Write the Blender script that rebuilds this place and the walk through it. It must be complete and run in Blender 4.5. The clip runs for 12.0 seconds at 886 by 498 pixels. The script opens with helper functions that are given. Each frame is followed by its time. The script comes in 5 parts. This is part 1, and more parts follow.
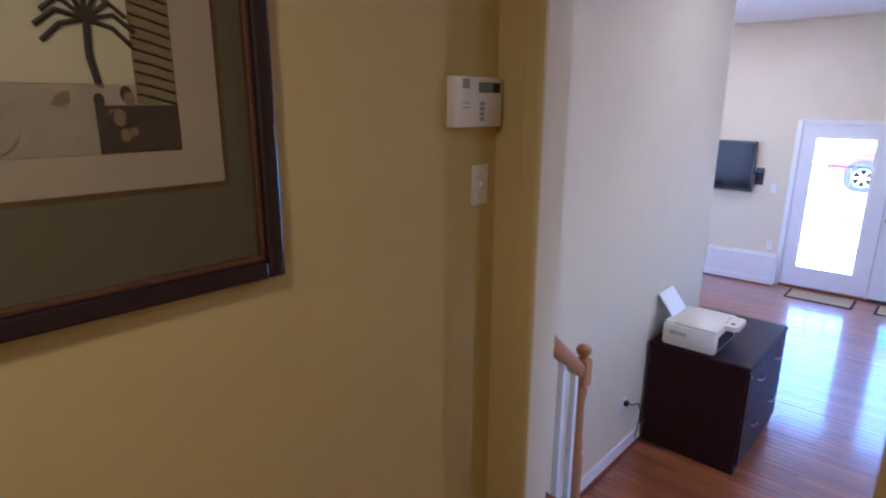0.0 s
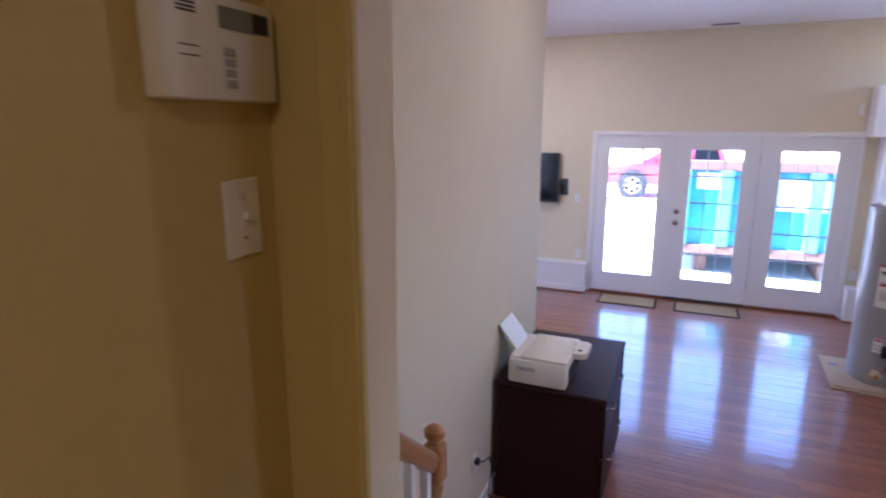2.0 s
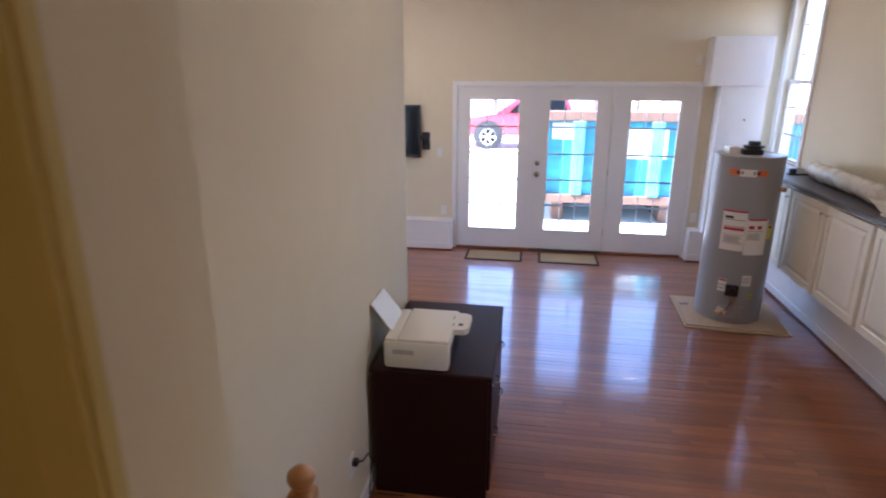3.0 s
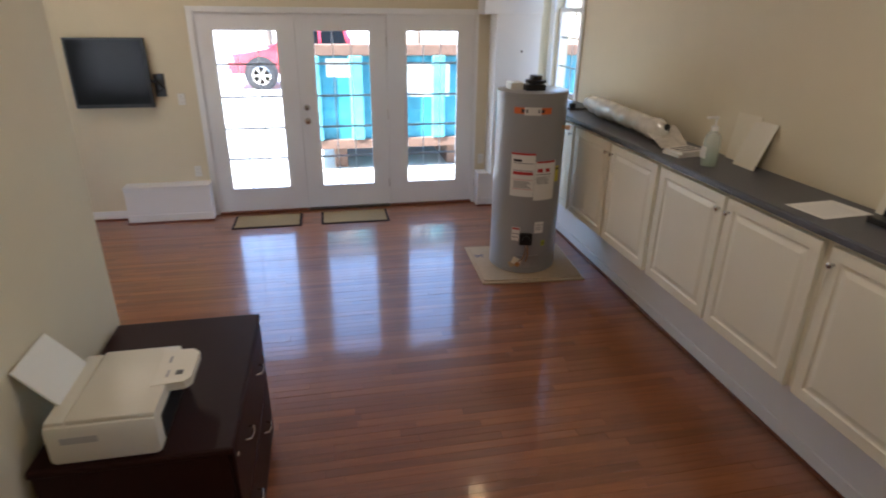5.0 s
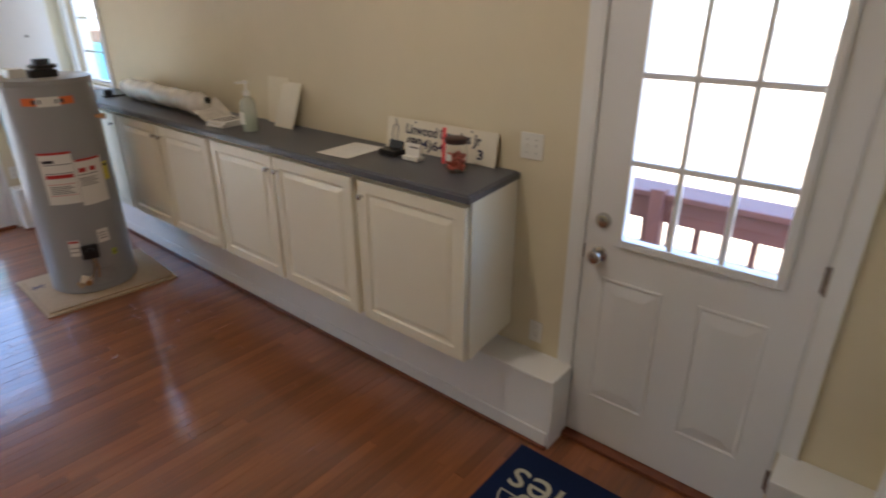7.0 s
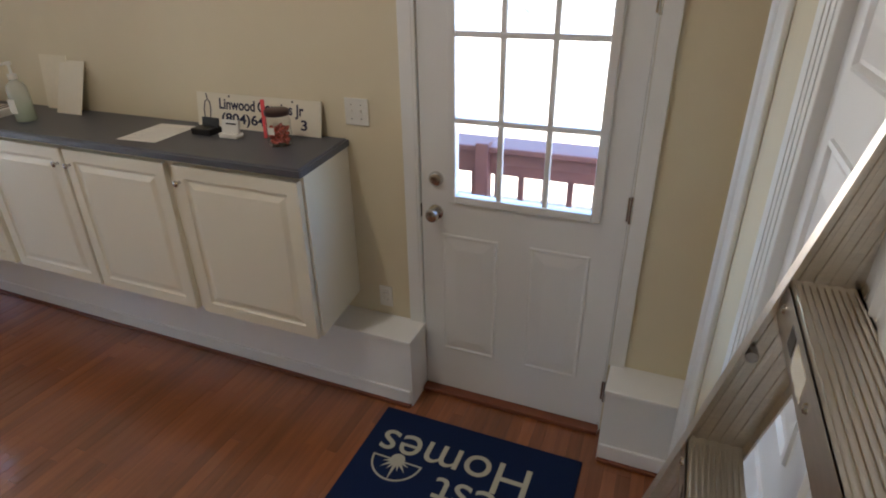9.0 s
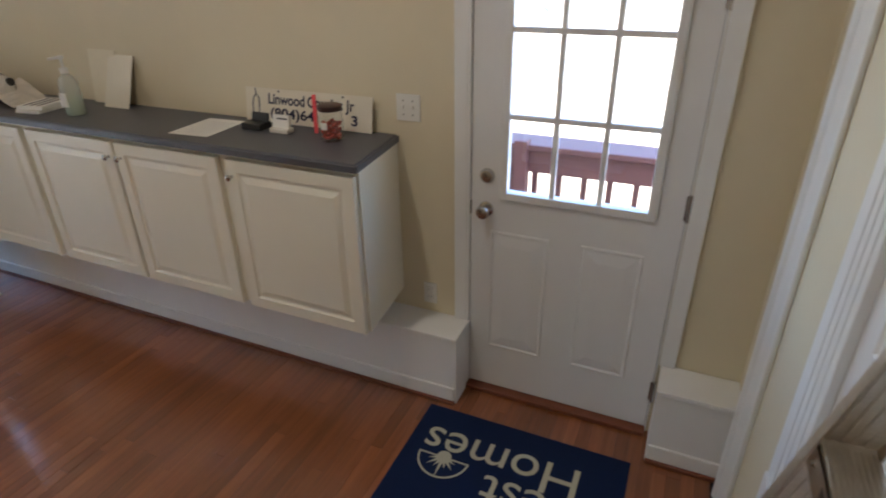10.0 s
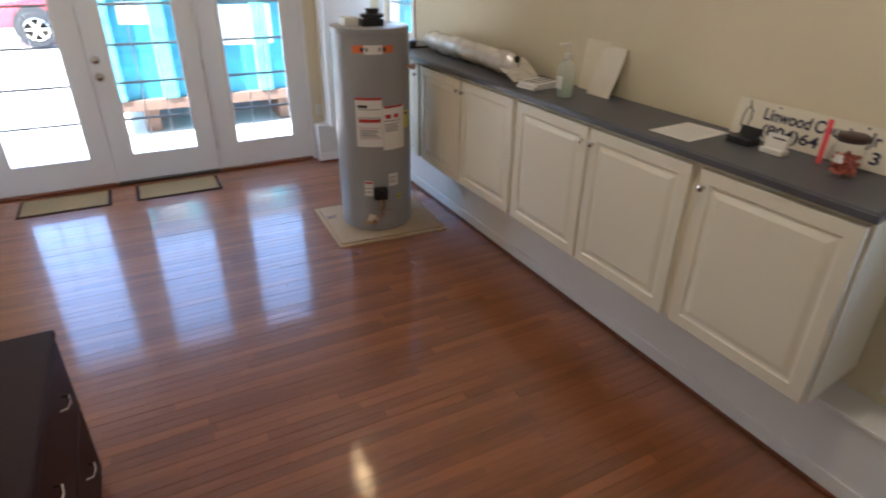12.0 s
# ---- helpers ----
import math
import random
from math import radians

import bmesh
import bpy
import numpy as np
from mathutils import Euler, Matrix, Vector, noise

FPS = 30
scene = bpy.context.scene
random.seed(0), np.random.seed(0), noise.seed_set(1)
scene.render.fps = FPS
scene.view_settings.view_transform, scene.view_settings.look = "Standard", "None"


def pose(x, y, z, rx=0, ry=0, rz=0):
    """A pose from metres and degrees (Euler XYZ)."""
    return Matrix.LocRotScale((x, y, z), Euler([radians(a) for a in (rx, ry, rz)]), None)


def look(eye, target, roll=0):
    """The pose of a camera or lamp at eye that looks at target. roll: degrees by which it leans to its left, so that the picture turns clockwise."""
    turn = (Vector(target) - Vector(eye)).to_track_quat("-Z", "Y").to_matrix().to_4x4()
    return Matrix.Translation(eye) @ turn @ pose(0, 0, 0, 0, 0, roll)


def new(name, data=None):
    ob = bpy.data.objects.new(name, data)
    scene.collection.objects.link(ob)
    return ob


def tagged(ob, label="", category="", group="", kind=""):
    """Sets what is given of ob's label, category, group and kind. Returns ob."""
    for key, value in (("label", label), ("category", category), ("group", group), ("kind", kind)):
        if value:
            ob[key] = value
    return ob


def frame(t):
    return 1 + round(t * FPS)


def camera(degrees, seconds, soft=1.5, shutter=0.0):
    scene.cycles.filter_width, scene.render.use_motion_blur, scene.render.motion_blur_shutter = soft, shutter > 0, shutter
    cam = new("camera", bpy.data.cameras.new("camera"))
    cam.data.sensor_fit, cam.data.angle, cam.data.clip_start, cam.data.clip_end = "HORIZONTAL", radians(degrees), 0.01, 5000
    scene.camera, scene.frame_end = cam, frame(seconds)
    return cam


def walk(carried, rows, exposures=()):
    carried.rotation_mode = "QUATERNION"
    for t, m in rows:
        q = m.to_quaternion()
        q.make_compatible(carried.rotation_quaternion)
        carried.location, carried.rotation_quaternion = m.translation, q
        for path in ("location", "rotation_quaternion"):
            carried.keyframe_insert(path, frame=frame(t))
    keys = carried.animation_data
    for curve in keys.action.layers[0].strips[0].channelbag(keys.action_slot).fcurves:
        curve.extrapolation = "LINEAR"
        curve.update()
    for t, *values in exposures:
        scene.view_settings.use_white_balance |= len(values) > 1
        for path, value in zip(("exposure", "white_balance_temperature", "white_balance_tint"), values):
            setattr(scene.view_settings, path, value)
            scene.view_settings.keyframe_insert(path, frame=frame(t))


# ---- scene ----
cam = camera(75.7, 12.0, soft=1.9, shutter=0.4)
PATH = [
    (0, (0.327, -0.057, 2.316), (-0.979, 1.373, 1.815), 0.3),
    (0.5, (0.124, 0.1, 2.284), (-1.203, 1.537, 1.865), 0.1),
    (1, (0.042, 0.31, 2.265), (-1.258, 1.78, 1.875), 0.2),
    (1.5, (-0.035, 0.449, 2.234), (-1.121, 2.083, 1.847), 0.2),
    (2, (-0.113, 0.596, 2.217), (-0.888, 2.389, 1.787), 0.0),
    (2.5, (-0.188, 0.808, 2.205), (-0.719, 2.662, 1.678), -0.2),
    (3, (-0.269, 1.012, 2.195), (-0.572, 2.901, 1.611), 0.1),
    (5, (-0.044, 1.925, 2.127), (0.327, 3.73, 1.35), 0.7),
    (5.5, (0.103, 1.954, 2.051), (0.663, 3.705, 1.265), 0.4),
    (6, (0.186, 1.907, 2.044), (1.02, 3.548, 1.262), 0.5),
    (6.5, (0.234, 1.86, 2.03), (1.381, 3.301, 1.25), 0.2),
    (7, (0.278, 1.799, 1.997), (1.685, 2.975, 1.199), -0.1),
    (7.5, (0.306, 1.763, 1.987), (1.864, 2.697, 1.149), -0.4),
    (9.5, (0.271, 1.851, 2.0), (1.916, 2.531, 1.09), -0.8),
    (10, (0.231, 1.955, 1.99), (1.858, 2.677, 1.077), -0.7),
    (10.5, (0.214, 2.058, 1.982), (1.734, 2.976, 1.061), -0.7),
    (11, (0.195, 2.132, 1.955), (1.52, 3.317, 1.04), -0.5),
    (11.5, (0.085, 2.231, 1.967), (1.164, 3.645, 1.051), 0.2),
    (12, (0.021, 2.295, 1.99), (0.86, 3.862, 1.074), 0.8),
]
EXPOSURES = [(0.0, 4.3, 4350, 32), (1.0, 4.25, 4500, 34), (2.0, 3.85, 4850, 34), (3.0, 3.6, 5350, 28), (5.0, 3.32, 5800, 18), (7.0, 3.45, 5800, 17), (9.5, 3.45, 5500, 15), (10.5, 3.5, 5600, 15), (11.5, 3.65, 5700, 16), (12.0, 3.62, 5700, 16)]
walk(cam, [(t, look(eye, target, roll)) for t, eye, target, roll in PATH], EXPOSURES)

# ---- world, sun, exposure ----
world = bpy.data.worlds.new("world")
scene.world = world
world.use_nodes = True
wn = world.node_tree
sky = wn.nodes.new("ShaderNodeTexSky")
sky.sky_type = "NISHITA"
sky.sun_disc = False
sky.sun_elevation, sky.sun_rotation = radians(48), radians(250)
wn.links.new(sky.outputs["Color"], wn.nodes["Background"].inputs["Color"])
wn.nodes["Background"].inputs["Strength"].default_value = 0.15
sun = new("sun", bpy.data.lights.new("sun", "SUN"))
sun.data.energy, sun.data.angle, sun.data.color = 4.6, radians(0.6), (1.0, 0.95, 0.87)
sun.matrix_world = look((-20, -7, 24), (0, 0, 0))


def lamp(name, place, watts, size, colour):
    """A round ceiling lamp that shines down from its diffuser."""
    ob = new(name, bpy.data.lights.new(name, "AREA"))
    ob.data.shape, ob.data.size, ob.data.energy, ob.data.color = "DISK", size, watts, colour
    ob.location = place
    return ob


WARM = (1.0, 0.84, 0.62)
GOLD = (1.0, 0.66, 0.28)
# The one at (1.10, 3.40) is an assumed lamp, added to brighten the cabinets.
CANS = [(1.42, 6.75, 0.35, 0.08, GOLD), (-1.75, 6.70, 1.4, 0.13, WARM), (1.10, 3.40, 1.2, 0.2, WARM), (-0.30, 3.75, 0.35, 0.13, WARM)]
for cx, cy, watts, wide, tone in CANS:
    lamp("recessed_lamp", (cx, cy, 3.285), watts, wide, tone)
# Unseen lamp, added and placed to light the yellow hall wall.
lamp("hall_lamp", (0.05, -0.45, 3.12), 0.44, 0.2, (1.0, 0.785, 0.46))


# ---- materials ----
def material(name, colour, rough=0.5, metal=0.0, grain=0.0, scale=20.0, bump=0.0, bscale=200.0, stretch=(1, 1, 1), spread=0.0, coat=0.0, spec=0.5, blotch=0.0):
    """A paint, wood, metal or fabric: colour with fine grain, broad blotches, relief, and a shift from piece to piece."""
    m = bpy.data.materials.new(name)
    m.use_nodes = True
    t = m.node_tree
    b = t.nodes["Principled BSDF"]
    b.inputs["Roughness"].default_value, b.inputs["Metallic"].default_value = rough, metal
    b.inputs["Coat Weight"].default_value, b.inputs["Specular IOR Level"].default_value = coat, spec
    b.inputs["Coat Roughness"].default_value = 0.075
    co = t.nodes.new("ShaderNodeTexCoord")
    mp = t.nodes.new("ShaderNodeMapping")
    mp.inputs["Scale"].default_value = stretch
    t.links.new(co.outputs["Object"], mp.inputs["Vector"])
    rgb = t.nodes.new("ShaderNodeRGB")
    rgb.outputs[0].default_value = (*colour, 1)
    last = rgb.outputs[0]
    def shift(source, amount):
        nonlocal last
        n = t.nodes.new("ShaderNodeMapRange")
        n.inputs["To Min"].default_value, n.inputs["To Max"].default_value = 1 - amount, 1 + amount
        t.links.new(source, n.inputs["Value"])
        mul = t.nodes.new("ShaderNodeVectorMath")
        mul.operation = "SCALE"
        t.links.new(last, mul.inputs[0])
        t.links.new(n.outputs[0], mul.inputs["Scale"])
        last = mul.outputs[0]
    def noise_at(size, detail=4.0):
        n = t.nodes.new("ShaderNodeTexNoise")
        n.inputs["Scale"].default_value, n.inputs["Detail"].default_value = size, detail
        t.links.new(mp.outputs[0], n.inputs["Vector"])
        return n.outputs["Fac"]
    if grain:
        shift(noise_at(scale), grain)
    if blotch:
        shift(noise_at(1.3, 3.0), blotch)
    if spread:
        info = t.nodes.new("ShaderNodeObjectInfo")
        geo = t.nodes.new("ShaderNodeNewGeometry")
        add = t.nodes.new("ShaderNodeMath")
        add.operation = "ADD"
        t.links.new(info.outputs["Random"], add.inputs[0])
        t.links.new(geo.outputs["Random Per Island"], add.inputs[1])
        fr = t.nodes.new("ShaderNodeMath")
        fr.operation = "FRACT"
        t.links.new(add.outputs[0], fr.inputs[0])
        shift(fr.outputs[0], spread)
    t.links.new(last, b.inputs["Base Color"])
    if bump:
        bn = t.nodes.new("ShaderNodeBump")
        bn.inputs["Strength"].default_value, bn.inputs["Distance"].default_value = bump, 0.002
        t.links.new(noise_at(bscale, 3.0), bn.inputs["Height"])
        t.links.new(bn.outputs[0], b.inputs["Normal"])
        if coat:
            t.links.new(bn.outputs[0], b.inputs["Coat Normal"])
    return m


def glass_like(name, colour=(1, 1, 1), rough=0.0):
    """A thin pane: mostly clear, with a mirror's gloss at a slant."""
    m = bpy.data.materials.new(name)
    m.use_nodes = True
    t = m.node_tree
    t.nodes.remove(t.nodes["Principled BSDF"])
    clear, gloss, mix, fr, pw, sc = (t.nodes.new("ShaderNode" + k) for k in ("BsdfTransparent", "BsdfGlossy", "MixShader", "LayerWeight", "Math", "Math"))
    clear.inputs["Color"].default_value = (*colour, 1)
    gloss.inputs["Roughness"].default_value = rough
    fr.inputs["Blend"].default_value = 0.5
    pw.operation, sc.operation = "POWER", "MULTIPLY_ADD"
    pw.inputs[1].default_value, sc.inputs[1].default_value, sc.inputs[2].default_value = 5.0, 0.9, 0.04
    t.links.new(fr.outputs["Facing"], pw.inputs[0])
    t.links.new(pw.outputs[0], sc.inputs[0])
    t.links.new(sc.outputs[0], mix.inputs[0])
    t.links.new(clear.outputs[0], mix.inputs[1])
    t.links.new(gloss.outputs[0], mix.inputs[2])
    t.links.new(mix.outputs[0], t.nodes["Material Output"].inputs["Surface"])
    return m


LENS = material("lamp_lens", (0.8, 0.75, 0.6), 0.5, grain=0.02)
LENS.node_tree.nodes["Principled BSDF"].inputs["Emission Color"].default_value = (1.0, 0.70, 0.28, 1)
LENS.node_tree.nodes["Principled BSDF"].inputs["Emission Strength"].default_value = 1.5
CREAM = material("cream_wall_paint", (0.725, 0.64, 0.45), 0.7, grain=0.03, scale=6, bump=0.12, bscale=260, blotch=0.03)
YELLOW = material("yellow_wall_paint", (0.59, 0.475, 0.16), 0.6, grain=0.04, scale=6, bump=0.15, bscale=260, blotch=0.04)
WHITE = material("white_trim_paint", (0.84, 0.83, 0.80), 0.35, grain=0.02, scale=9, bump=0.05, bscale=120, blotch=0.02)
DOORWHITE = material("white_door_paint", (0.80, 0.79, 0.77), 0.4, grain=0.02, scale=7, bump=0.05, bscale=90, blotch=0.02)
CABWHITE = material("cream_cabinet_laminate", (0.84, 0.79, 0.645), 0.4, grain=0.02, scale=5, blotch=0.02)
CEILING = material("white_ceiling_paint", (0.80, 0.80, 0.80), 0.8, grain=0.03, scale=12, bump=0.2, bscale=180)
OAK = material("red_oak_floor", (0.265, 0.088, 0.027), 0.34, grain=0.40, scale=4, bump=0.14, bscale=14, stretch=(0.8, 11, 6), spread=0.24, spec=0.55, blotch=0.17, coat=1.0)
OAKGAP = material("floor_joint", (0.03, 0.012, 0.007), 0.7, grain=0.2, scale=40)
SHOE = material("red_oak_moulding", (0.20, 0.065, 0.03), 0.3, grain=0.2, scale=20, stretch=(3, 1, 3))
RAILWOOD = material("honey_oak_rail", (0.42, 0.20, 0.065), 0.28, grain=0.25, scale=18, stretch=(4, 4, 0.7), bump=0.1, bscale=60)
ESPRESSO = material("espresso_wood_veneer", (0.026, 0.0075, 0.006), 0.5, spec=0.16, grain=0.12, scale=12, stretch=(1, 6, 6), blotch=0.1)
COUNTER = material("grey_laminate", (0.090, 0.092, 0.106), 0.42, grain=0.16, scale=160, blotch=0.04)
STEELGREY = material("grey_enamel", (0.33, 0.33, 0.325), 0.30, metal=0.0, grain=0.02, scale=8, blotch=0.03)
CHROME = material("brushed_nickel", (0.55, 0.53, 0.50), 0.25, metal=1.0, grain=0.05, scale=60)
BRONZE = material("dark_metal", (0.10, 0.09, 0.08), 0.4, metal=0.8, grain=0.05, scale=60)
ALU = material("aluminium", (0.74, 0.69, 0.61), 0.28, metal=1.0, grain=0.12, scale=30, stretch=(1, 1, 8), bump=0.05, bscale=80)
BLACK = material("black_plastic", (0.012, 0.012, 0.013), 0.35, grain=0.1, scale=60)
SCREEN = material("dark_screen", (0.006, 0.007, 0.009), 0.16, spec=0.12, grain=0.02, scale=4)
PLASTIC = material("ivory_plastic", (0.80, 0.78, 0.71), 0.4, grain=0.02, scale=40)
PRINTER = material("white_plastic", (0.77, 0.73, 0.61), 0.38, grain=0.02, scale=40, bump=0.05, bscale=500)
PALEGREY = material("pale_grey_plastic", (0.50, 0.48, 0.43), 0.5, grain=0.03, scale=40)
PAPER = material("white_paper", (0.80, 0.78, 0.72), 0.8, grain=0.02, scale=15)
CREAMPAPER = material("cream_paper", (0.78, 0.72, 0.58), 0.8, grain=0.03, scale=15)
INK = material("black_print", (0.02, 0.02, 0.03), 0.7, grain=0.05, scale=50)
REDINK = material("red_print", (0.50, 0.03, 0.03), 0.6, grain=0.05, scale=50)
ORANGE = material("orange_print", (0.75, 0.17, 0.04), 0.5, grain=0.05, scale=50)
PINK = material("coral_plastic", (0.85, 0.09, 0.10), 0.4, grain=0.03, scale=50)
CARDBOARD = material("brown_cardboard", (0.50, 0.38, 0.25), 0.9, spec=0.1, grain=0.1, scale=25, blotch=0.08)
MATFIBRE = material("tan_mat_fibre", (0.33, 0.23, 0.11), 1.0, spec=0.03, grain=0.3, scale=120, bump=0.6, bscale=300)
MATEDGE = material("dark_mat_binding", (0.05, 0.035, 0.03), 1.0, spec=0.03, grain=0.2, scale=90)
NAVY = material("navy_rug_pile", (0.008, 0.018, 0.060), 0.95, grain=0.25, scale=180, bump=0.6, bscale=400, spec=0.2)
RUGINK = material("pale_rug_print", (0.52, 0.50, 0.36), 0.95, grain=0.12, scale=180, spec=0.2)
LEAD = material("grille_bar", (0.34, 0.34, 0.34), 0.4, grain=0.02, scale=40)
PANE = glass_like("window_glass", (0.96, 0.98, 0.97))
MAROON = material("maroon_deck_stain", (0.14, 0.054, 0.046), 0.6, grain=0.2, scale=20, stretch=(4, 4, 1), blotch=0.1)
GRAVEL = material("pale_gravel_ground", (0.50, 0.485, 0.455), 0.95, grain=0.25, scale=9, bump=0.8, bscale=30, blotch=0.2)
LEAFGROUND = material("leaf_litter", (0.30, 0.23, 0.15), 0.95, grain=0.5, scale=14, bump=1.0, bscale=25, blotch=0.2)
TEAL = material("teal_dumpster_paint", (0.03, 0.22, 0.30), 0.5, grain=0.75, scale=3, bump=0.2, bscale=30, blotch=0.2)
WORNTEAL = material("faded_teal_paint", (0.09, 0.33, 0.38), 0.6, grain=0.8, scale=5, blotch=0.5)
RUST = material("rusty_steel", (0.13, 0.075, 0.05), 0.8, grain=0.4, scale=8, bump=0.5, bscale=40)
REDPAINT = material("red_car_paint", (0.42, 0.015, 0.03), 0.2, grain=0.02, scale=5, coat=0.6)
TYRE = material("tyre_rubber", (0.02, 0.02, 0.02), 0.8, grain=0.1, scale=40)
BARK = material("grey_bark", (0.16, 0.12, 0.09), 0.9, grain=0.35, scale=12, stretch=(3, 3, 0.6), bump=0.8, bscale=25)
FOLIAGE = material("spring_leaves", (0.11, 0.13, 0.04), 0.7, grain=0.2, scale=4, spread=0.4)
FARWOOD = material("far_woods", (0.12, 0.11, 0.06), 0.9, grain=0.5, scale=3, spread=0.3)


# ---- mesh helpers ----
def box(bm, x0, x1, y0, y1, z0, z1, bevel=0.0, segments=2):
    """A box with its edges rounded by bevel metres."""
    r = bmesh.ops.create_cube(bm, size=1)
    vs = r["verts"]
    bmesh.ops.scale(bm, vec=(x1 - x0, y1 - y0, z1 - z0), verts=vs)
    bmesh.ops.translate(bm, vec=((x0 + x1) / 2, (y0 + y1) / 2, (z0 + z1) / 2), verts=vs)
    if bevel:
        bmesh.ops.bevel(bm, geom=list({e for v in vs for e in v.link_edges}), offset=bevel, segments=segments, affect="EDGES", profile=0.5)
    return bm


def boxes(*rows, bevel=0.0):
    bm = bmesh.new()
    for r in rows:
        box(bm, *r, bevel=bevel)
    return bm


def lathe(profile, sides=24, bm=None, at=(0, 0, 0), turn=None):
    """A turned solid: profile is (radius, height) from the foot up."""
    bm = bm or bmesh.new()
    rings = []
    m = Matrix.Translation(at) @ (turn or Matrix())
    for r, z in profile:
        rings.append([bm.verts.new(m @ Vector((r * math.cos(2 * math.pi * k / sides), r * math.sin(2 * math.pi * k / sides), z))) for k in range(sides)])
    for a, b in zip(rings, rings[1:]):
        for k in range(sides):
            bm.faces.new((a[k], a[(k + 1) % sides], b[(k + 1) % sides], b[k]))
    bm.faces.new(rings[0][::-1])
    bm.faces.new(rings[-1])
    return bm


def tube(points, radius, sides=10, bm=None):
    """A round bar or cable along points."""
    bm = bm or bmesh.new()
    pts = [Vector(p) for p in points]
    rings = []
    for i, p in enumerate(pts):
        d = (pts[min(i + 1, len(pts) - 1)] - pts[max(i - 1, 0)]).normalized()
        side = d.orthogonal().normalized() if i == 0 else (side - d * side.dot(d)).normalized()
        up = d.cross(side)
        rings.append([bm.verts.new(p + radius * (math.cos(2 * math.pi * k / sides) * side + math.sin(2 * math.pi * k / sides) * up)) for k in range(sides)])
    for a, b in zip(rings, rings[1:]):
        for k in range(sides):
            bm.faces.new((a[k], a[(k + 1) % sides], b[(k + 1) % sides], b[k]))
    bm.faces.new(rings[0][::-1])
    bm.faces.new(rings[-1])
    return bm


def beam(a, b, wide, deep, bm=None, up=(0, 0, 1), bevel=0.0):
    """A bar of rectangular section from a to b; wide is across, deep along up."""
    bm = bm or bmesh.new()
    a, b = Vector(a), Vector(b)
    d = b - a
    x = d.cross(Vector(up)).normalized()
    y = x.cross(d.normalized())
    sub = boxes((-wide / 2, wide / 2, -deep / 2, deep / 2, 0, d.length), bevel=bevel)
    m = Matrix((x, y, d.normalized())).transposed().to_4x4()
    m.translation = a
    sub.transform(m)
    return join(bm, sub)


def join(bm, other):
    data = bpy.data.meshes.new("join")
    other.to_mesh(data)
    other.free()
    bm.from_mesh(data)
    bpy.data.meshes.remove(data)
    return bm


def poly(points, z0, z1, bm=None):
    """A flat outline (x, y) raised from z0 to z1."""
    bm = bm or bmesh.new()
    a = [bm.verts.new((x, y, z0)) for x, y in points]
    b = [bm.verts.new((x, y, z1)) for x, y in points]
    bm.faces.new(a[::-1])
    bm.faces.new(b)
    for k in range(len(points)):
        j = (k + 1) % len(points)
        bm.faces.new((a[k], a[j], b[j], b[k]))
    return bm


def mesh_of(name, bm, mat, smooth=False):
    bmesh.ops.recalc_face_normals(bm, faces=bm.faces)
    data = bpy.data.meshes.new(name)
    bm.to_mesh(data)
    bm.free()
    data.materials.append(mat)
    if smooth:
        data.shade_smooth()
        data.set_sharp_from_angle(angle=radians(35))
    return data


def part(name, bm, mat, parent=None, label="", smooth=False):
    ob = new(name, mesh_of(name, bm, mat, smooth))
    ob.parent = parent
    return tagged(ob, label)


def thing(name, label, category, group="", kind="", at=(0, 0, 0), turn=0.0):
    ob = new(name)
    ob.empty_display_size = 0.1
    ob.matrix_world = pose(*at, 0, 0, turn)
    return tagged(ob, label, category, group, kind)


def setting(name, bm, mat, label, category):
    return tagged(part(name, bm, mat), label, category, kind="structure")


def words(body, size, place, turn, mat, parent, name="lettering", depth=0.0006, squeeze=1.0, bold=0.0):
    """Raised lettering in the built-in font, as a mesh."""
    cu = bpy.data.curves.new(name, "FONT")
    cu.body, cu.size, cu.extrude, cu.align_x, cu.offset = body, size, depth, "CENTER", bold
    tmp = bpy.data.objects.new(name, cu)
    data = bpy.data.meshes.new_from_object(tmp)
    bpy.data.objects.remove(tmp)
    bpy.data.curves.remove(cu)
    data.materials.clear()
    data.materials.append(mat)
    ob = new(name, data)
    ob.parent = parent
    ob.matrix_local = Matrix.Translation(place) @ turn @ Matrix.Diagonal((squeeze, 1, 1, 1))
    return ob


# ---- the large structure ----
NORTH, EAST, SOUTH, STAIR, TOP = 8.25, 2.43, 1.58, -1.08, 3.30
HALL = 0.76     # the hall floor stands four risers above the room
LEDGE, LEDGE_X = 0.395, 2.25

setting("subfloor", boxes((-4.2, EAST + 0.2, 1.2, NORTH + 0.2, -0.10, -0.022)), OAKGAP, "dark underlay below the oak boards", "subfloor")
setting("ceiling", boxes((-4.2, EAST + 0.2, 1.34, NORTH + 0.2, TOP, TOP + 0.1)), CEILING, "plain white painted flat ceiling", "ceiling")

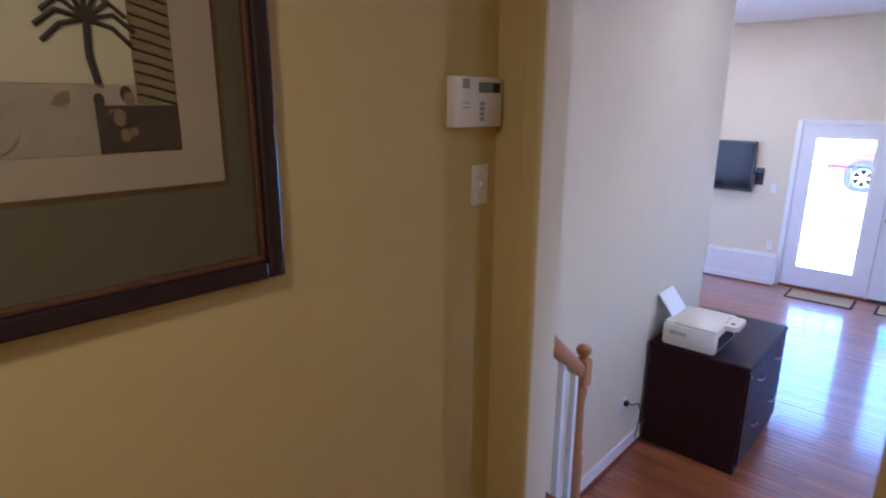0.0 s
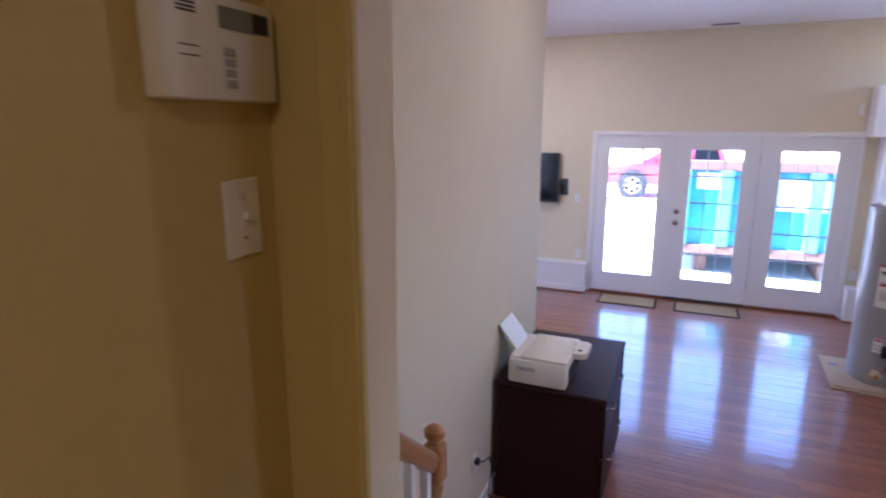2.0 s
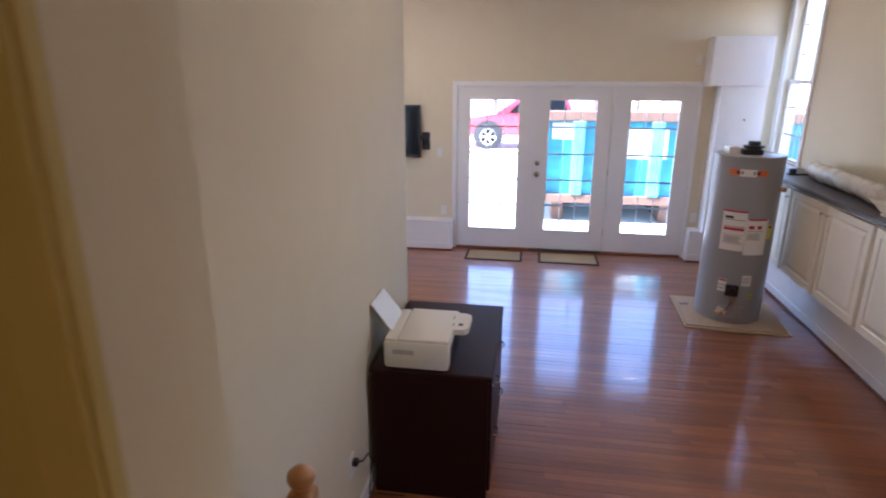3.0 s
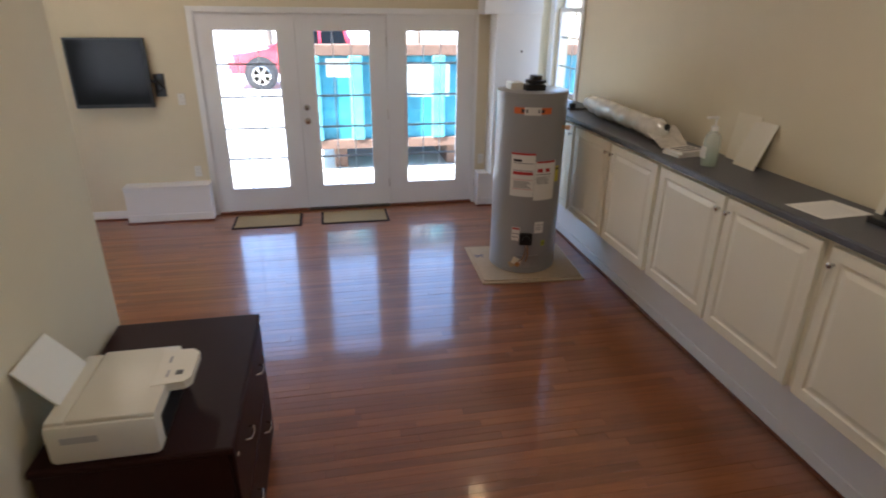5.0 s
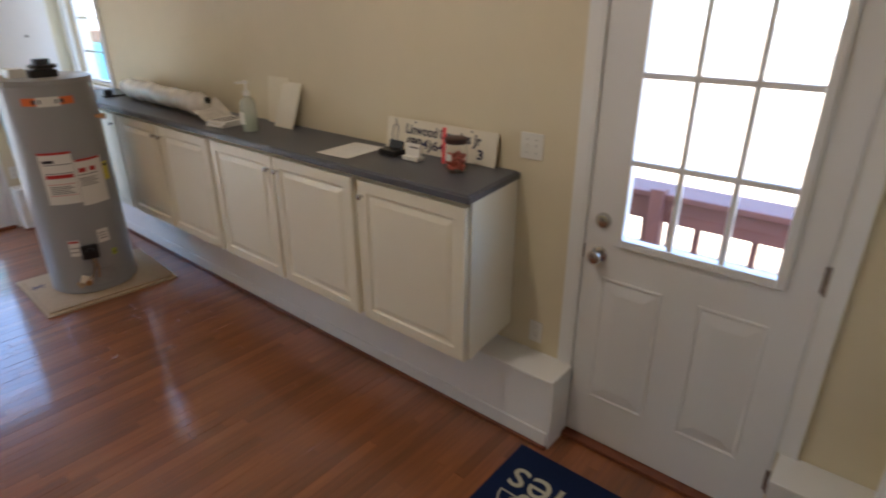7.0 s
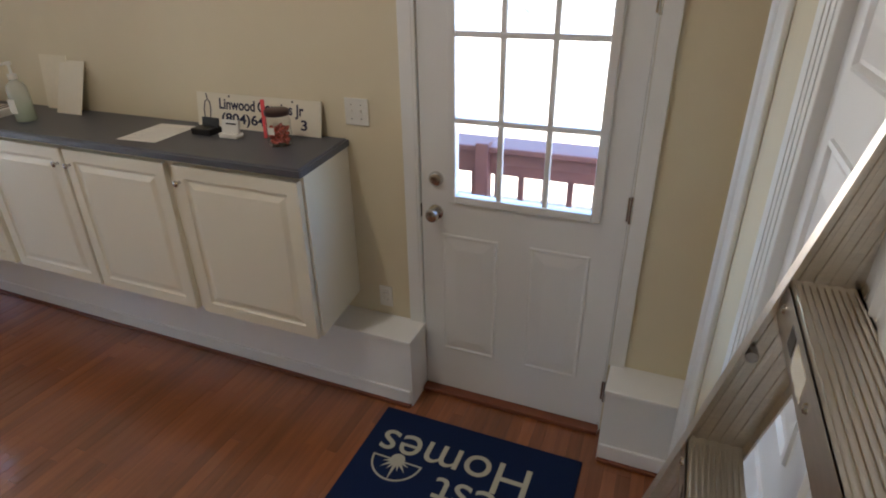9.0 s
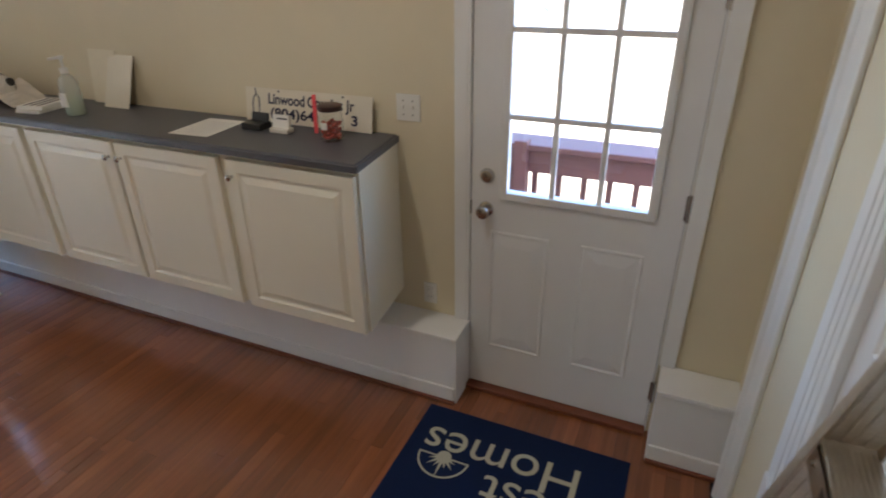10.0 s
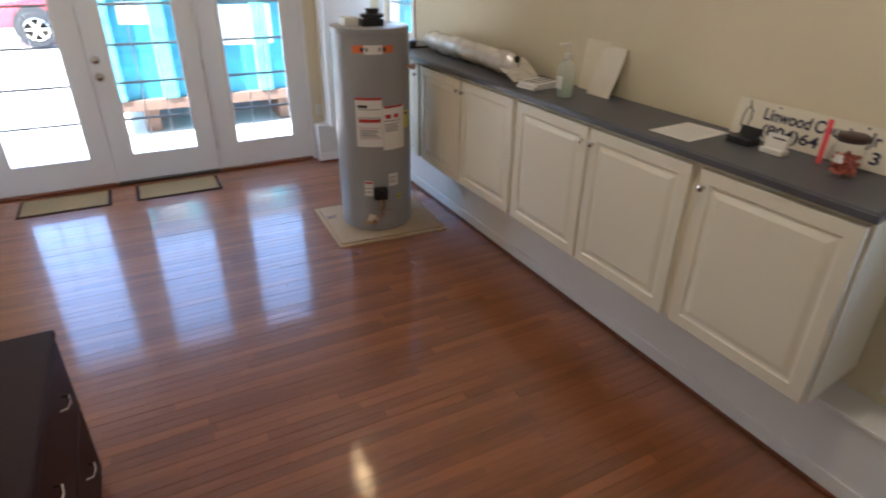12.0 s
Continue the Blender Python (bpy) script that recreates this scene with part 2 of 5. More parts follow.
# Fittings for all four, the added one at (1.10, 3.40) included.
for cx, cy, watts, wide, tone in CANS:
    can = thing("ceiling_light", "white recessed ceiling light out of view, switched on", "ceiling light", "recessed lights in the ceiling", at=(cx, cy, TOP))
    part("trim_ring", lathe([(0.072, 0.0), (0.098, 0.0), (0.098, -0.006), (0.072, -0.012)], 28), WHITE, can, "", True)
    part("lens", lathe([(0.071, -0.002), (0.071, -0.005)], 24), LENS, can, "glowing lens")
# Assumed fitting for the added hall lamp, out of view.
hl = thing("assumed_hall_light", "assumed round glass ceiling light out of view in the hall, switched on", "ceiling light", at=(0.05, -0.45, 3.2))
part("base", lathe([(0.13, 0.0), (0.13, -0.02), (0.11, -0.03)], 28), CHROME, hl, "", True)
part("diffuser", lathe([(0.11, -0.03), (0.105, -0.05), (0.08, -0.065), (0.03, -0.07)], 28), LENS, hl, "glowing glass bowl", True)

# north wall round the three door panels
DX0, DX1, DTOP = -1.255, 1.585, 2.075
setting("wall_north", boxes((-4.2, DX0, NORTH, NORTH + 0.16, 0, TOP), (DX1, EAST + 0.16, NORTH, NORTH + 0.16, 0, TOP), (DX0, DX1, NORTH, NORTH + 0.16, DTOP, TOP)), CREAM, "cream painted wall round the glazed doors", "wall")
# east wall round a door and a window
ED0, ED1, ETOP = 1.908, 2.805, 2.08
WY0, WY1, WZ0, WZ1 = 7.45, 8.12, 1.30, 3.02
setting("wall_east", boxes((EAST, EAST + 0.16, 1.40, ED0, 0, TOP), (EAST, EAST + 0.16, ED1, WY0, 0, TOP), (EAST, EAST + 0.16, ED0, ED1, ETOP, TOP),
    (EAST, EAST + 0.16, WY0, WY1, 0, WZ0), (EAST, EAST + 0.16, WY0, WY1, WZ1, TOP), (EAST, EAST + 0.16, WY1, NORTH, 0, TOP)), CREAM, "cream painted wall above the cabinets", "wall")
SD0, SD1 = 0.56, 1.43
setting("wall_south", boxes((0.40, SD0, SOUTH - 0.14, SOUTH, 0, TOP), (SD1, EAST, SOUTH - 0.14, SOUTH, 0, TOP), (SD0, SD1, SOUTH - 0.14, SOUTH, 2.42, TOP), (SD0, SD1, SOUTH - 0.14, SOUTH, 0, 0.36)), CREAM, "cream painted wall beside the panel door", "wall")
setting("wall_stair", boxes((STAIR - 0.14, STAIR, 1.44, 4.56, 0, TOP)), CREAM, "cream painted wall beside the stairs", "wall")
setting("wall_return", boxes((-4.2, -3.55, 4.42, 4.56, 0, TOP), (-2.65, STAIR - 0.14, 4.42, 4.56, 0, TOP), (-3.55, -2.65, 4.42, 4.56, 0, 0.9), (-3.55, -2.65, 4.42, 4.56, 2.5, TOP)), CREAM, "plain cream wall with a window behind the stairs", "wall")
setting("wall_west", boxes((-4.36, -4.2, 4.42, NORTH + 0.16, 0, TOP)), CREAM, "plain cream end wall", "wall")

# hall
setting("hall_floor", boxes((-0.73, 0.85, -2.0, 1.66, HALL - 0.12, HALL)), OAK, "red oak hall floor above the steps", "floor")
setting("hall_ceiling", boxes((-0.9, 1.0, -2.1, 1.34, 3.2, 3.3)), CEILING, "white hall ceiling", "ceiling")
setting("wall_hall_west", boxes((-0.87, -0.73, -2.0, 1.344, 0, 3.2)), YELLOW, "yellow painted hall wall with a picture", "wall")
setting("wall_hall_east", boxes((0.85, 0.99, -2.0, 1.335, 0, 3.2)), YELLOW, "yellow painted hall wall", "wall")
setting("wall_hall_south", boxes((-0.9, 1.0, -2.14, -2.0, 0, 3.3)), YELLOW, "yellow painted hall end wall", "wall")
setting("wall_hall_north", boxes((0.30, 0.99, 1.335, 1.44, 0, TOP), (-0.58, 0.30, 1.335, 1.44, 2.85, TOP)), YELLOW, "yellow painted wall beside the opening", "wall")
setting("wall_hall_stub", boxes((-0.87, -0.580, 1.335, 1.438, HALL - 0.1, TOP)), YELLOW, "yellow painted wall end beside the opening", "wall")
cas = setting("door_casing", boxes((-0.626, -0.563, 1.316, 1.3345, HALL, 2.85), bevel=0.004), YELLOW, "yellow painted casing of the open doorway", "casing")
part("casing_bead", boxes((-0.585, -0.566, 1.309, 1.3155, HALL, 2.85), bevel=0.003), YELLOW, cas)
part("jamb", boxes((-0.580, -0.567, 1.335, 1.440, HALL, 2.85), bevel=0.002), CREAM, cas, "cream painted jamb")
setting("wall_corner", boxes((STAIR, -0.680, 1.44, 1.655, 0, TOP), (0.30, 0.40, 1.44, 1.58, 0, TOP)), CREAM, "cream painted wall end at the stairs", "wall")

# ledge round the foot of the walls
def ledge(name, x0, x1, y0, y1, lip):
    ob = setting(name, boxes((x0, x1, y0, y1, 0, LEDGE - 0.022)), WHITE, "low white boxed ledge at the foot of the wall", "ledge")
    lx0, ly0, ly1, lx1 = x0 - lip[0], y0 - lip[1], y1 + lip[2], x1 + lip[3]
    part("ledge_cap", boxes((lx0, lx1, ly0, ly1, LEDGE - 0.022, LEDGE), bevel=0.004), WHITE, ob)
    return ob


e1 = ledge("ledge_east", LEDGE_X, EAST, 2.79, NORTH, (0.012, 0.004, 0, 0))
part("baseboard", boxes((LEDGE_X - 0.012, LEDGE_X, 2.80, NORTH - 0.18, 0.018, 0.095), bevel=0.004), WHITE, e1)
part("shoe_moulding", boxes((LEDGE_X - 0.024, LEDGE_X - 0.001, 2.795, NORTH - 0.18, 0, 0.018), bevel=0.005), SHOE, e1, "red oak shoe moulding")
e2 = ledge("ledge_corner", LEDGE_X, EAST, SOUTH, 1.89, (0.012, 0, 0.004, 0))
part("baseboard", boxes((LEDGE_X - 0.012, LEDGE_X, SOUTH, 1.885, 0.018, 0.095), bevel=0.004), WHITE, e2)
part("shoe_moulding", boxes((LEDGE_X - 0.024, LEDGE_X - 0.001, SOUTH, 1.887, 0, 0.018), bevel=0.005), SHOE, e2, "red oak shoe moulding")
n1 = ledge("ledge_north", -2.14, -1.30, NORTH - 0.17, NORTH, (0.004, 0.012, 0, 0.004))
part("baseboard", boxes((-2.144, -1.296, NORTH - 0.182, NORTH - 0.17, 0.018, 0.095), bevel=0.004), WHITE, n1)
part("shoe_moulding", boxes((-2.15, -1.29, NORTH - 0.195, NORTH - 0.171, 0, 0.018), bevel=0.005), SHOE, n1, "red oak shoe moulding")
n2 = ledge("ledge_north", 1.62, LEDGE_X - 0.001, NORTH - 0.17, NORTH, (0.004, 0.012, 0, 0))
part("baseboard", boxes((1.616, LEDGE_X - 0.013, NORTH - 0.182, NORTH - 0.17, 0.018, 0.095), bevel=0.004), WHITE, n2)
part("shoe_moulding", boxes((1.61, LEDGE_X - 0.025, NORTH - 0.195, NORTH - 0.171, 0, 0.018), bevel=0.005), SHOE, n2, "red oak shoe moulding")
setting("baseboard", boxes((-4.2, -2.15, NORTH - 0.014, NORTH, 0.0, 0.10), (STAIR, STAIR + 0.014, 2.2, 4.56, 0, 0.10), (STAIR - 0.14, STAIR + 0.014, 4.56, 4.574, 0, 0.10), bevel=0.003), WHITE, "white painted baseboard", "baseboard")
setting("shoe_moulding", boxes((-4.2, -2.15, NORTH - 0.03, NORTH - 0.014, 0, 0.018), (STAIR + 0.014, STAIR + 0.03, 2.45, 4.58, 0, 0.018), bevel=0.004), SHOE, "red oak shoe moulding", "moulding")

# steps from the hall to the room
for k in range(3):
    st = setting("step", boxes((-0.86, 0.42, 1.66 + 0.26 * k, 1.95 + 0.26 * k, HALL - 0.19 * (k + 1) - 0.028, HALL - 0.19 * (k + 1)), bevel=0.006), OAK, "red oak stair tread", "step")
    part("riser", boxes((-0.86, 0.42, 1.66 + 0.26 * k, 1.68 + 0.26 * k, HALL - 0.19 * (k + 1), HALL - 0.19 * k - 0.028 * (k > 0))), WHITE, st, "white painted riser")
setting("riser", boxes((-0.86, 0.42, 2.44, 2.46, 0, HALL - 0.57 - 0.028)), WHITE, "white painted riser", "riser")
setting("stair_base", boxes((-0.85, 0.41, 1.64, 1.92, 0, 0.53), (-0.85, 0.41, 1.92, 2.18, 0, 0.34), (-0.85, 0.41, 2.18, 2.43, 0, 0.15)), WHITE, "white painted side of the steps", "stairs")


# ---- doors and windows ----
def raised_panel(bm, a0, a1, z0, z1, face, out, proud=0.006, rim=0.03):
    """One moulded surface, groove and raised field, on a leaf whose face lies at `face` and looks along out = ('x' or 'y', sign). a is the other level axis."""
    axis, s = out
    loops = []
    for inset, d in ((0.0, -0.001), (0.002, proud * 0.55), (0.009, proud * 0.75), (0.016, 0.0006), (0.022, 0.0006), (rim + 0.022, proud), (rim + 0.028, proud * 1.05)):
        ring = []
        for a, z in ((a0 + inset, z0 + inset), (a1 - inset, z0 + inset), (a1 - inset, z1 - inset), (a0 + inset, z1 - inset)):
            ring.append(bm.verts.new((face + s * d, a, z) if axis == "x" else (a, face + s * d, z)))
        loops.append(ring)
    for p, q in zip(loops, loops[1:]):
        for k in range(4):
            bm.faces.new((p[k], p[(k + 1) % 4], q[(k + 1) % 4], q[k]))
    bm.faces.new(loops[-1])
    bm.faces.new(loops[0][::-1])


def knob(parent, at, out, name="door_knob"):
    """A round knob on a rose; out is the way it points."""
    turn = Vector(out).to_track_quat("Z", "Y").to_matrix().to_4x4()
    return part(name, lathe([(0.034, 0), (0.034, 0.006), (0.012, 0.012), (0.012, 0.03), (0.026, 0.036), (0.031, 0.05), (0.026, 0.062), (0.008, 0.066)], 20, at=at, turn=turn), CHROME, parent, "round nickel knob", True)


def deadbolt(parent, at, out):
    turn = Vector(out).to_track_quat("Z", "Y").to_matrix().to_4x4()
    ob = part("deadbolt", lathe([(0.033, 0), (0.033, 0.008), (0.026, 0.018), (0.02, 0.02)], 20, at=at, turn=turn), CHROME, parent, "round nickel deadbolt", True)
    return ob


def glazed_leaf(name, x0, x1, g0, g1, label, active):
    """A full-glass door leaf in the north wall with a grille of bars between its panes."""
    y0, y1, z0, z1, gz0, gz1 = NORTH + 0.012, NORTH + 0.056, 0.0265, DTOP - 0.0185, 0.275, 1.91
    leaf = part(name, boxes((x0, g0, y0, y1, z0, z1), (g1, x1, y0, y1, z0, z1), (g0, g1, y0, y1, z0, gz0), (g0, g1, y0, y1, gz1, z1)), DOORWHITE)
    tagged(leaf, label, "door", "glazed doors in the end wall", "structure")
    f = 0.022
    part("glazing_bead", boxes((g0 - f, g0 + 0.006, y0 - 0.008, y0, gz0 - f, gz1 + f), (g1 - 0.006, g1 + f, y0 - 0.008, y0, gz0 - f, gz1 + f), (g0 + 0.006, g1 - 0.006, y0 - 0.008, y0, gz0 - f, gz0 + 0.006), (g0 + 0.006, g1 - 0.006, y0 - 0.008, y0, gz1 - 0.006, gz1 + f), bevel=0.003), DOORWHITE, leaf)
    pane = part("pane", boxes((g0, g1, y0 + 0.008, y0 + 0.012, gz0, gz1)), PANE, leaf, "clear window glass")
    pane.visible_shadow = False
    for k in range(1, 5):
        z = gz0 + (gz1 - gz0) * k / 5
        part("grille_bar", boxes((g0, g1, y0 + 0.022, y0 + 0.030, z - 0.011, z + 0.011)), LEAD, leaf)
    for k in range(1, 3):
        x = g0 + (g1 - g0) * k / 3
        part("grille_bar", boxes((x - 0.005, x + 0.005, y0 + 0.031, y0 + 0.035, gz0, gz1)), WHITE, leaf)
    if active:
        deadbolt(leaf, (x0 + 0.062, y0, 1.14), (0, -1, 0))
        knob(leaf, (x0 + 0.062, y0, 1.00), (0, -1, 0))
        for z in (0.28, 1.05, 1.80):
            part("hinge", lathe([(0.008, -0.05), (0.008, 0.05)], 10, at=(x1 + 0.006, y0 - 0.006, z)), CHROME, leaf)
        part("threshold", boxes((x0, x1, NORTH - 0.03, NORTH + 0.15, 0.002, 0.028), bevel=0.006), BRONZE, leaf, "dark metal threshold")
    return leaf


glazed_leaf("door_1", -1.2375, -0.3225, -1.089, -0.482, "white glazed door panel with a grille, shut", False)
glazed_leaf("door_2", -0.3005, 0.6225, -0.122, 0.449, "white glazed middle door with a grille, shut", True)
glazed_leaf("door_3", 0.6445, 1.5695, 0.834, 1.394, "white glazed door panel with a grille, shut", False)
fr = setting("door_frame", boxes((DX0, -1.225, NORTH + 0.058, NORTH + 0.07, 0, DTOP), (1.555, DX1, NORTH + 0.058, NORTH + 0.07, 0, DTOP), (-0.345, -0.285, NORTH + 0.058, NORTH + 0.07, 0, DTOP), (0.605, 0.665, NORTH + 0.058, NORTH + 0.07, 0, DTOP), (-1.225, 1.555, NORTH + 0.058, NORTH + 0.07, DTOP - 0.04, DTOP), (-1.225, 1.555, NORTH + 0.058, NORTH + 0.07, 0.0, 0.05), (DX0, -1.238, NORTH, NORTH + 0.12, 0, DTOP), (1.570, DX1, NORTH, NORTH + 0.12, 0, DTOP), (-1.238, 1.570, NORTH, NORTH + 0.12, DTOP - 0.018, DTOP), (-0.322, -0.303, NORTH - 0.004, NORTH + 0.12, 0, DTOP - 0.018), (0.625, 0.644, NORTH - 0.004, NORTH + 0.12, 0, DTOP - 0.018)), DOORWHITE, "white frame of three glazed doors", "door frame")
part("casing", boxes((DX0 - 0.055, DX0 + 0.004, NORTH - 0.018, NORTH, 0, DTOP + 0.05), (DX1 - 0.004, DX1 + 0.03, NORTH - 0.018, NORTH, 0, DTOP + 0.05), (DX0 + 0.004, DX1 - 0.004, NORTH - 0.018, NORTH, DTOP - 0.004, DTOP + 0.05), bevel=0.004), WHITE, fr)
part("sill", boxes((DX0, -0.303, NORTH - 0.03, NORTH + 0.15, 0.002, 0.026), (0.625, DX1, NORTH - 0.03, NORTH + 0.15, 0.002, 0.026), bevel=0.005), SHOE, fr, "red oak sill strip")

# east door: nine panes over two panels
ex0, ex1 = EAST - 0.005, EAST + 0.04
gy0, gy1, gz0, gz1 = 2.045, 2.630, 1.085, 2.01
d4 = part("door_4", boxes((ex0, ex1, ED0 + 0.005, gy0, 0.03, ETOP - 0.02), (ex0, ex1, gy1, ED1 - 0.018, 0.03, ETOP - 0.02), (ex0, ex1, gy0, gy1, 0.03, gz0), (ex0, ex1, gy0, gy1, gz1, ETOP - 0.02)), DOORWHITE)
tagged(d4, "white entrance door with nine panes, shut", "door", kind="structure")
for p0, p1 in ((2.035, 2.29), (2.43, 2.695)):
    bm = bmesh.new()
    raised_panel(bm, p0, p1, 0.27, 0.90, ex0, ("x", -1), 0.007, 0.045)
    part("door_panel", bm, DOORWHITE, d4)
f = 0.028
part("glazing_frame", boxes((ex0 - 0.014, ex0, gy0 - f, gy0 + 0.006, gz0 - f, gz1 + f), (ex0 - 0.014, ex0, gy1 - 0.006, gy1 + f, gz0 - f, gz1 + f), (ex0 - 0.014, ex0, gy0 + 0.006, gy1 - 0.006, gz0 - f, gz0 + 0.006), (ex0 - 0.014, ex0, gy0 + 0.006, gy1 - 0.006, gz1 - 0.006, gz1 + f), bevel=0.004), DOORWHITE, d4)
p = part("pane", boxes((ex0 + 0.018, ex0 + 0.022, gy0, gy1, gz0, gz1)), PANE, d4, "clear window glass")
p.visible_shadow = False
for z in (1.415, 1.745):
    part("glazing_bar", boxes((ex0 - 0.006, ex0 + 0.018, gy0, gy1, z - 0.011, z + 0.011), bevel=0.004), DOORWHITE, d4)
for k in (1, 2):
    y = gy0 + (gy1 - gy0) * k / 3
    part("glazing_bar", boxes((ex0 - 0.005, ex0 + 0.017, y - 0.011, y + 0.011, gz0, gz1), bevel=0.004), DOORWHITE, d4)
deadbolt(d4, (ex0, 2.715, 1.155), (-1, 0, 0))
knob(d4, (ex0, 2.718, 1.00), (-1, 0, 0))
for z in (0.24, 1.13, 1.88):
    h = part("hinge", lathe([(0.008, -0.055), (0.008, 0.055)], 10, at=(ex0 - 0.008, ED0 - 0.004, z)), CHROME, d4, "nickel hinge")
    part("hinge_leaf", boxes((ex0 - 0.004, ex0 - 0.001, ED0 - 0.008, ED0 + 0.012, z - 0.05, z + 0.05)), CHROME, h)
part("door_stop", boxes((EAST + 0.041, EAST + 0.055, ED0, ED0 + 0.03, 0, ETOP), (EAST + 0.041, EAST + 0.055, ED1 - 0.035, ED1 - 0.014, 0, ETOP), (EAST + 0.041, EAST + 0.055, ED0 + 0.03, ED1 - 0.035, ETOP - 0.035, ETOP), (EAST + 0.041, EAST + 0.055, ED0 + 0.03, ED1 - 0.035, 0.02, 0.05)), BRONZE, d4, "dark weather strip")
part("strike_plate", boxes((ex0 - 0.006, ex0 + 0.01, ED1 - 0.014, ED1 - 0.008, 0.965, 1.03)), BRONZE, d4)
part("threshold", boxes((EAST - 0.05, EAST + 0.15, ED0, ED1, 0.0, 0.024), bevel=0.006), SHOE, d4, "red oak threshold")
part("casing", boxes((EAST - 0.018, EAST - 0.0005, ED0 - 0.072, ED0 - 0.006, LEDGE, ETOP + 0.06), (EAST - 0.018, EAST - 0.0005, ED1 + 0.0, ED1 + 0.06, LEDGE, ETOP + 0.06), (EAST - 0.018, EAST - 0.0005, ED0 - 0.006, ED1, ETOP, ETOP + 0.06), (EAST - 0.018, EAST + 0.10, ED1 - 0.014, ED1 + 0.0, 0.0, ETOP), (EAST - 0.01, EAST + 0.10, ED0 - 0.004, ED0 + 0.003, 0.0, ETOP), bevel=0.003), WHITE, d4)

# east window, two sashes
w1 = setting("window_1", boxes((EAST - 0.02, EAST, WY0 - 0.06, WY0, WZ0 - 0.02, WZ1 + 0.06), (EAST - 0.02, EAST, WY1, NORTH, WZ0 - 0.02, WZ1 + 0.06), (EAST - 0.02, EAST, WY0, WY1, WZ1, WZ1 + 0.06), bevel=0.004), WHITE, "white sash window beside the corner", "window")
part("window_sill", boxes((EAST - 0.05, EAST + 0.1, WY0 - 0.06, NORTH, WZ0 - 0.045, WZ0 - 0.02), bevel=0.005), WHITE, w1)
mid = (WZ0 + WZ1) / 2 - 0.03
for a, b, x in ((WZ0 - 0.02, mid + 0.02, EAST + 0.04), (mid - 0.02, WZ1, EAST + 0.08)):
    sash = part("sash", boxes((x, x + 0.035, WY0, WY0 + 0.045, a, b), (x, x + 0.035, WY1 - 0.045, WY1, a, b), (x, x + 0.035, WY0 + 0.045, WY1 - 0.045, a, a + 0.04), (x, x + 0.035, WY0 + 0.045, WY1 - 0.045, b - 0.04, b)), WHITE, w1)
    p = part("pane", boxes((x + 0.015, x + 0.018, WY0 + 0.045, WY1 - 0.045, a + 0.04, b - 0.04)), PANE, sash, "clear window glass")
    p.visible_shadow = False
    for k in (1, 2):
        z = a + (b - a) * k / 3
        part("grille_bar", boxes((x + 0.02, x + 0.028, WY0 + 0.045, WY1 - 0.045, z - 0.007, z + 0.007)), LEAD, sash)
    part("grille_bar", boxes((x + 0.029, x + 0.034, (WY0 + WY1) / 2 - 0.007, (WY0 + WY1) / 2 + 0.007, a + 0.04, b - 0.04)), LEAD, sash)

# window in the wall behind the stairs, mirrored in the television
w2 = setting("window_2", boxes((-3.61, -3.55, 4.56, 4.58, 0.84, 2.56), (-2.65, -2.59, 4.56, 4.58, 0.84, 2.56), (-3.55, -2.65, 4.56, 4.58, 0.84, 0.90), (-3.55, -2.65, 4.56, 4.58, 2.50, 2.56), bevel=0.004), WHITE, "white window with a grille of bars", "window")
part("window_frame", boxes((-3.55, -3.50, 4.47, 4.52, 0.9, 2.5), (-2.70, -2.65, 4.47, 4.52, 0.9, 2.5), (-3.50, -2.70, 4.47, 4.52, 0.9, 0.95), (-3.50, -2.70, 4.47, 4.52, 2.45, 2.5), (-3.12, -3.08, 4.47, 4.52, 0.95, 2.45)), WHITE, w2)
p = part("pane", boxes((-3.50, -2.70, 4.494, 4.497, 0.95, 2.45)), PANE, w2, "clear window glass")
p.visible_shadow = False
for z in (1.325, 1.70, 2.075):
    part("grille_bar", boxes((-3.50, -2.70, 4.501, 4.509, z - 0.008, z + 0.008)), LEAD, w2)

# boxed corner beside the window
c1 = setting("corner_box", boxes((1.74, 2.22, 7.98, NORTH, LEDGE, 2.08)), WHITE, "white boxed pipe casing in the corner", "pipe casing")
part("upper_box", boxes((1.60, 2.22, 7.96, NORTH, 2.08, 2.60), bevel=0.004), WHITE, c1)
part("screw_head", lathe([(0.012, 0), (0.01, 0.006)], 10, at=(2.02, 7.98, 1.72), turn=Matrix.Rotation(radians(90), 4, "X")), BRONZE, c1)
cv = thing("ceiling_vent", "small white ceiling vent with dark slots", "vent")
part("frame", boxes((-0.06, 0.26, 7.92, 8.06, TOP - 0.008, TOP), bevel=0.003), WHITE, cv)
for k in range(4):
    part("slot", boxes((-0.04, 0.24, 7.94 + 0.027 * k, 7.952 + 0.027 * k, TOP - 0.0095, TOP - 0.008)), INK, cv)
s1 = thing("alarm_sensor", "small white alarm sensor on the wall above the doors", "sensor")
part("body", boxes((1.50, 1.555, NORTH - 0.035, NORTH, 2.31, 2.43), bevel=0.006), PLASTIC, s1)

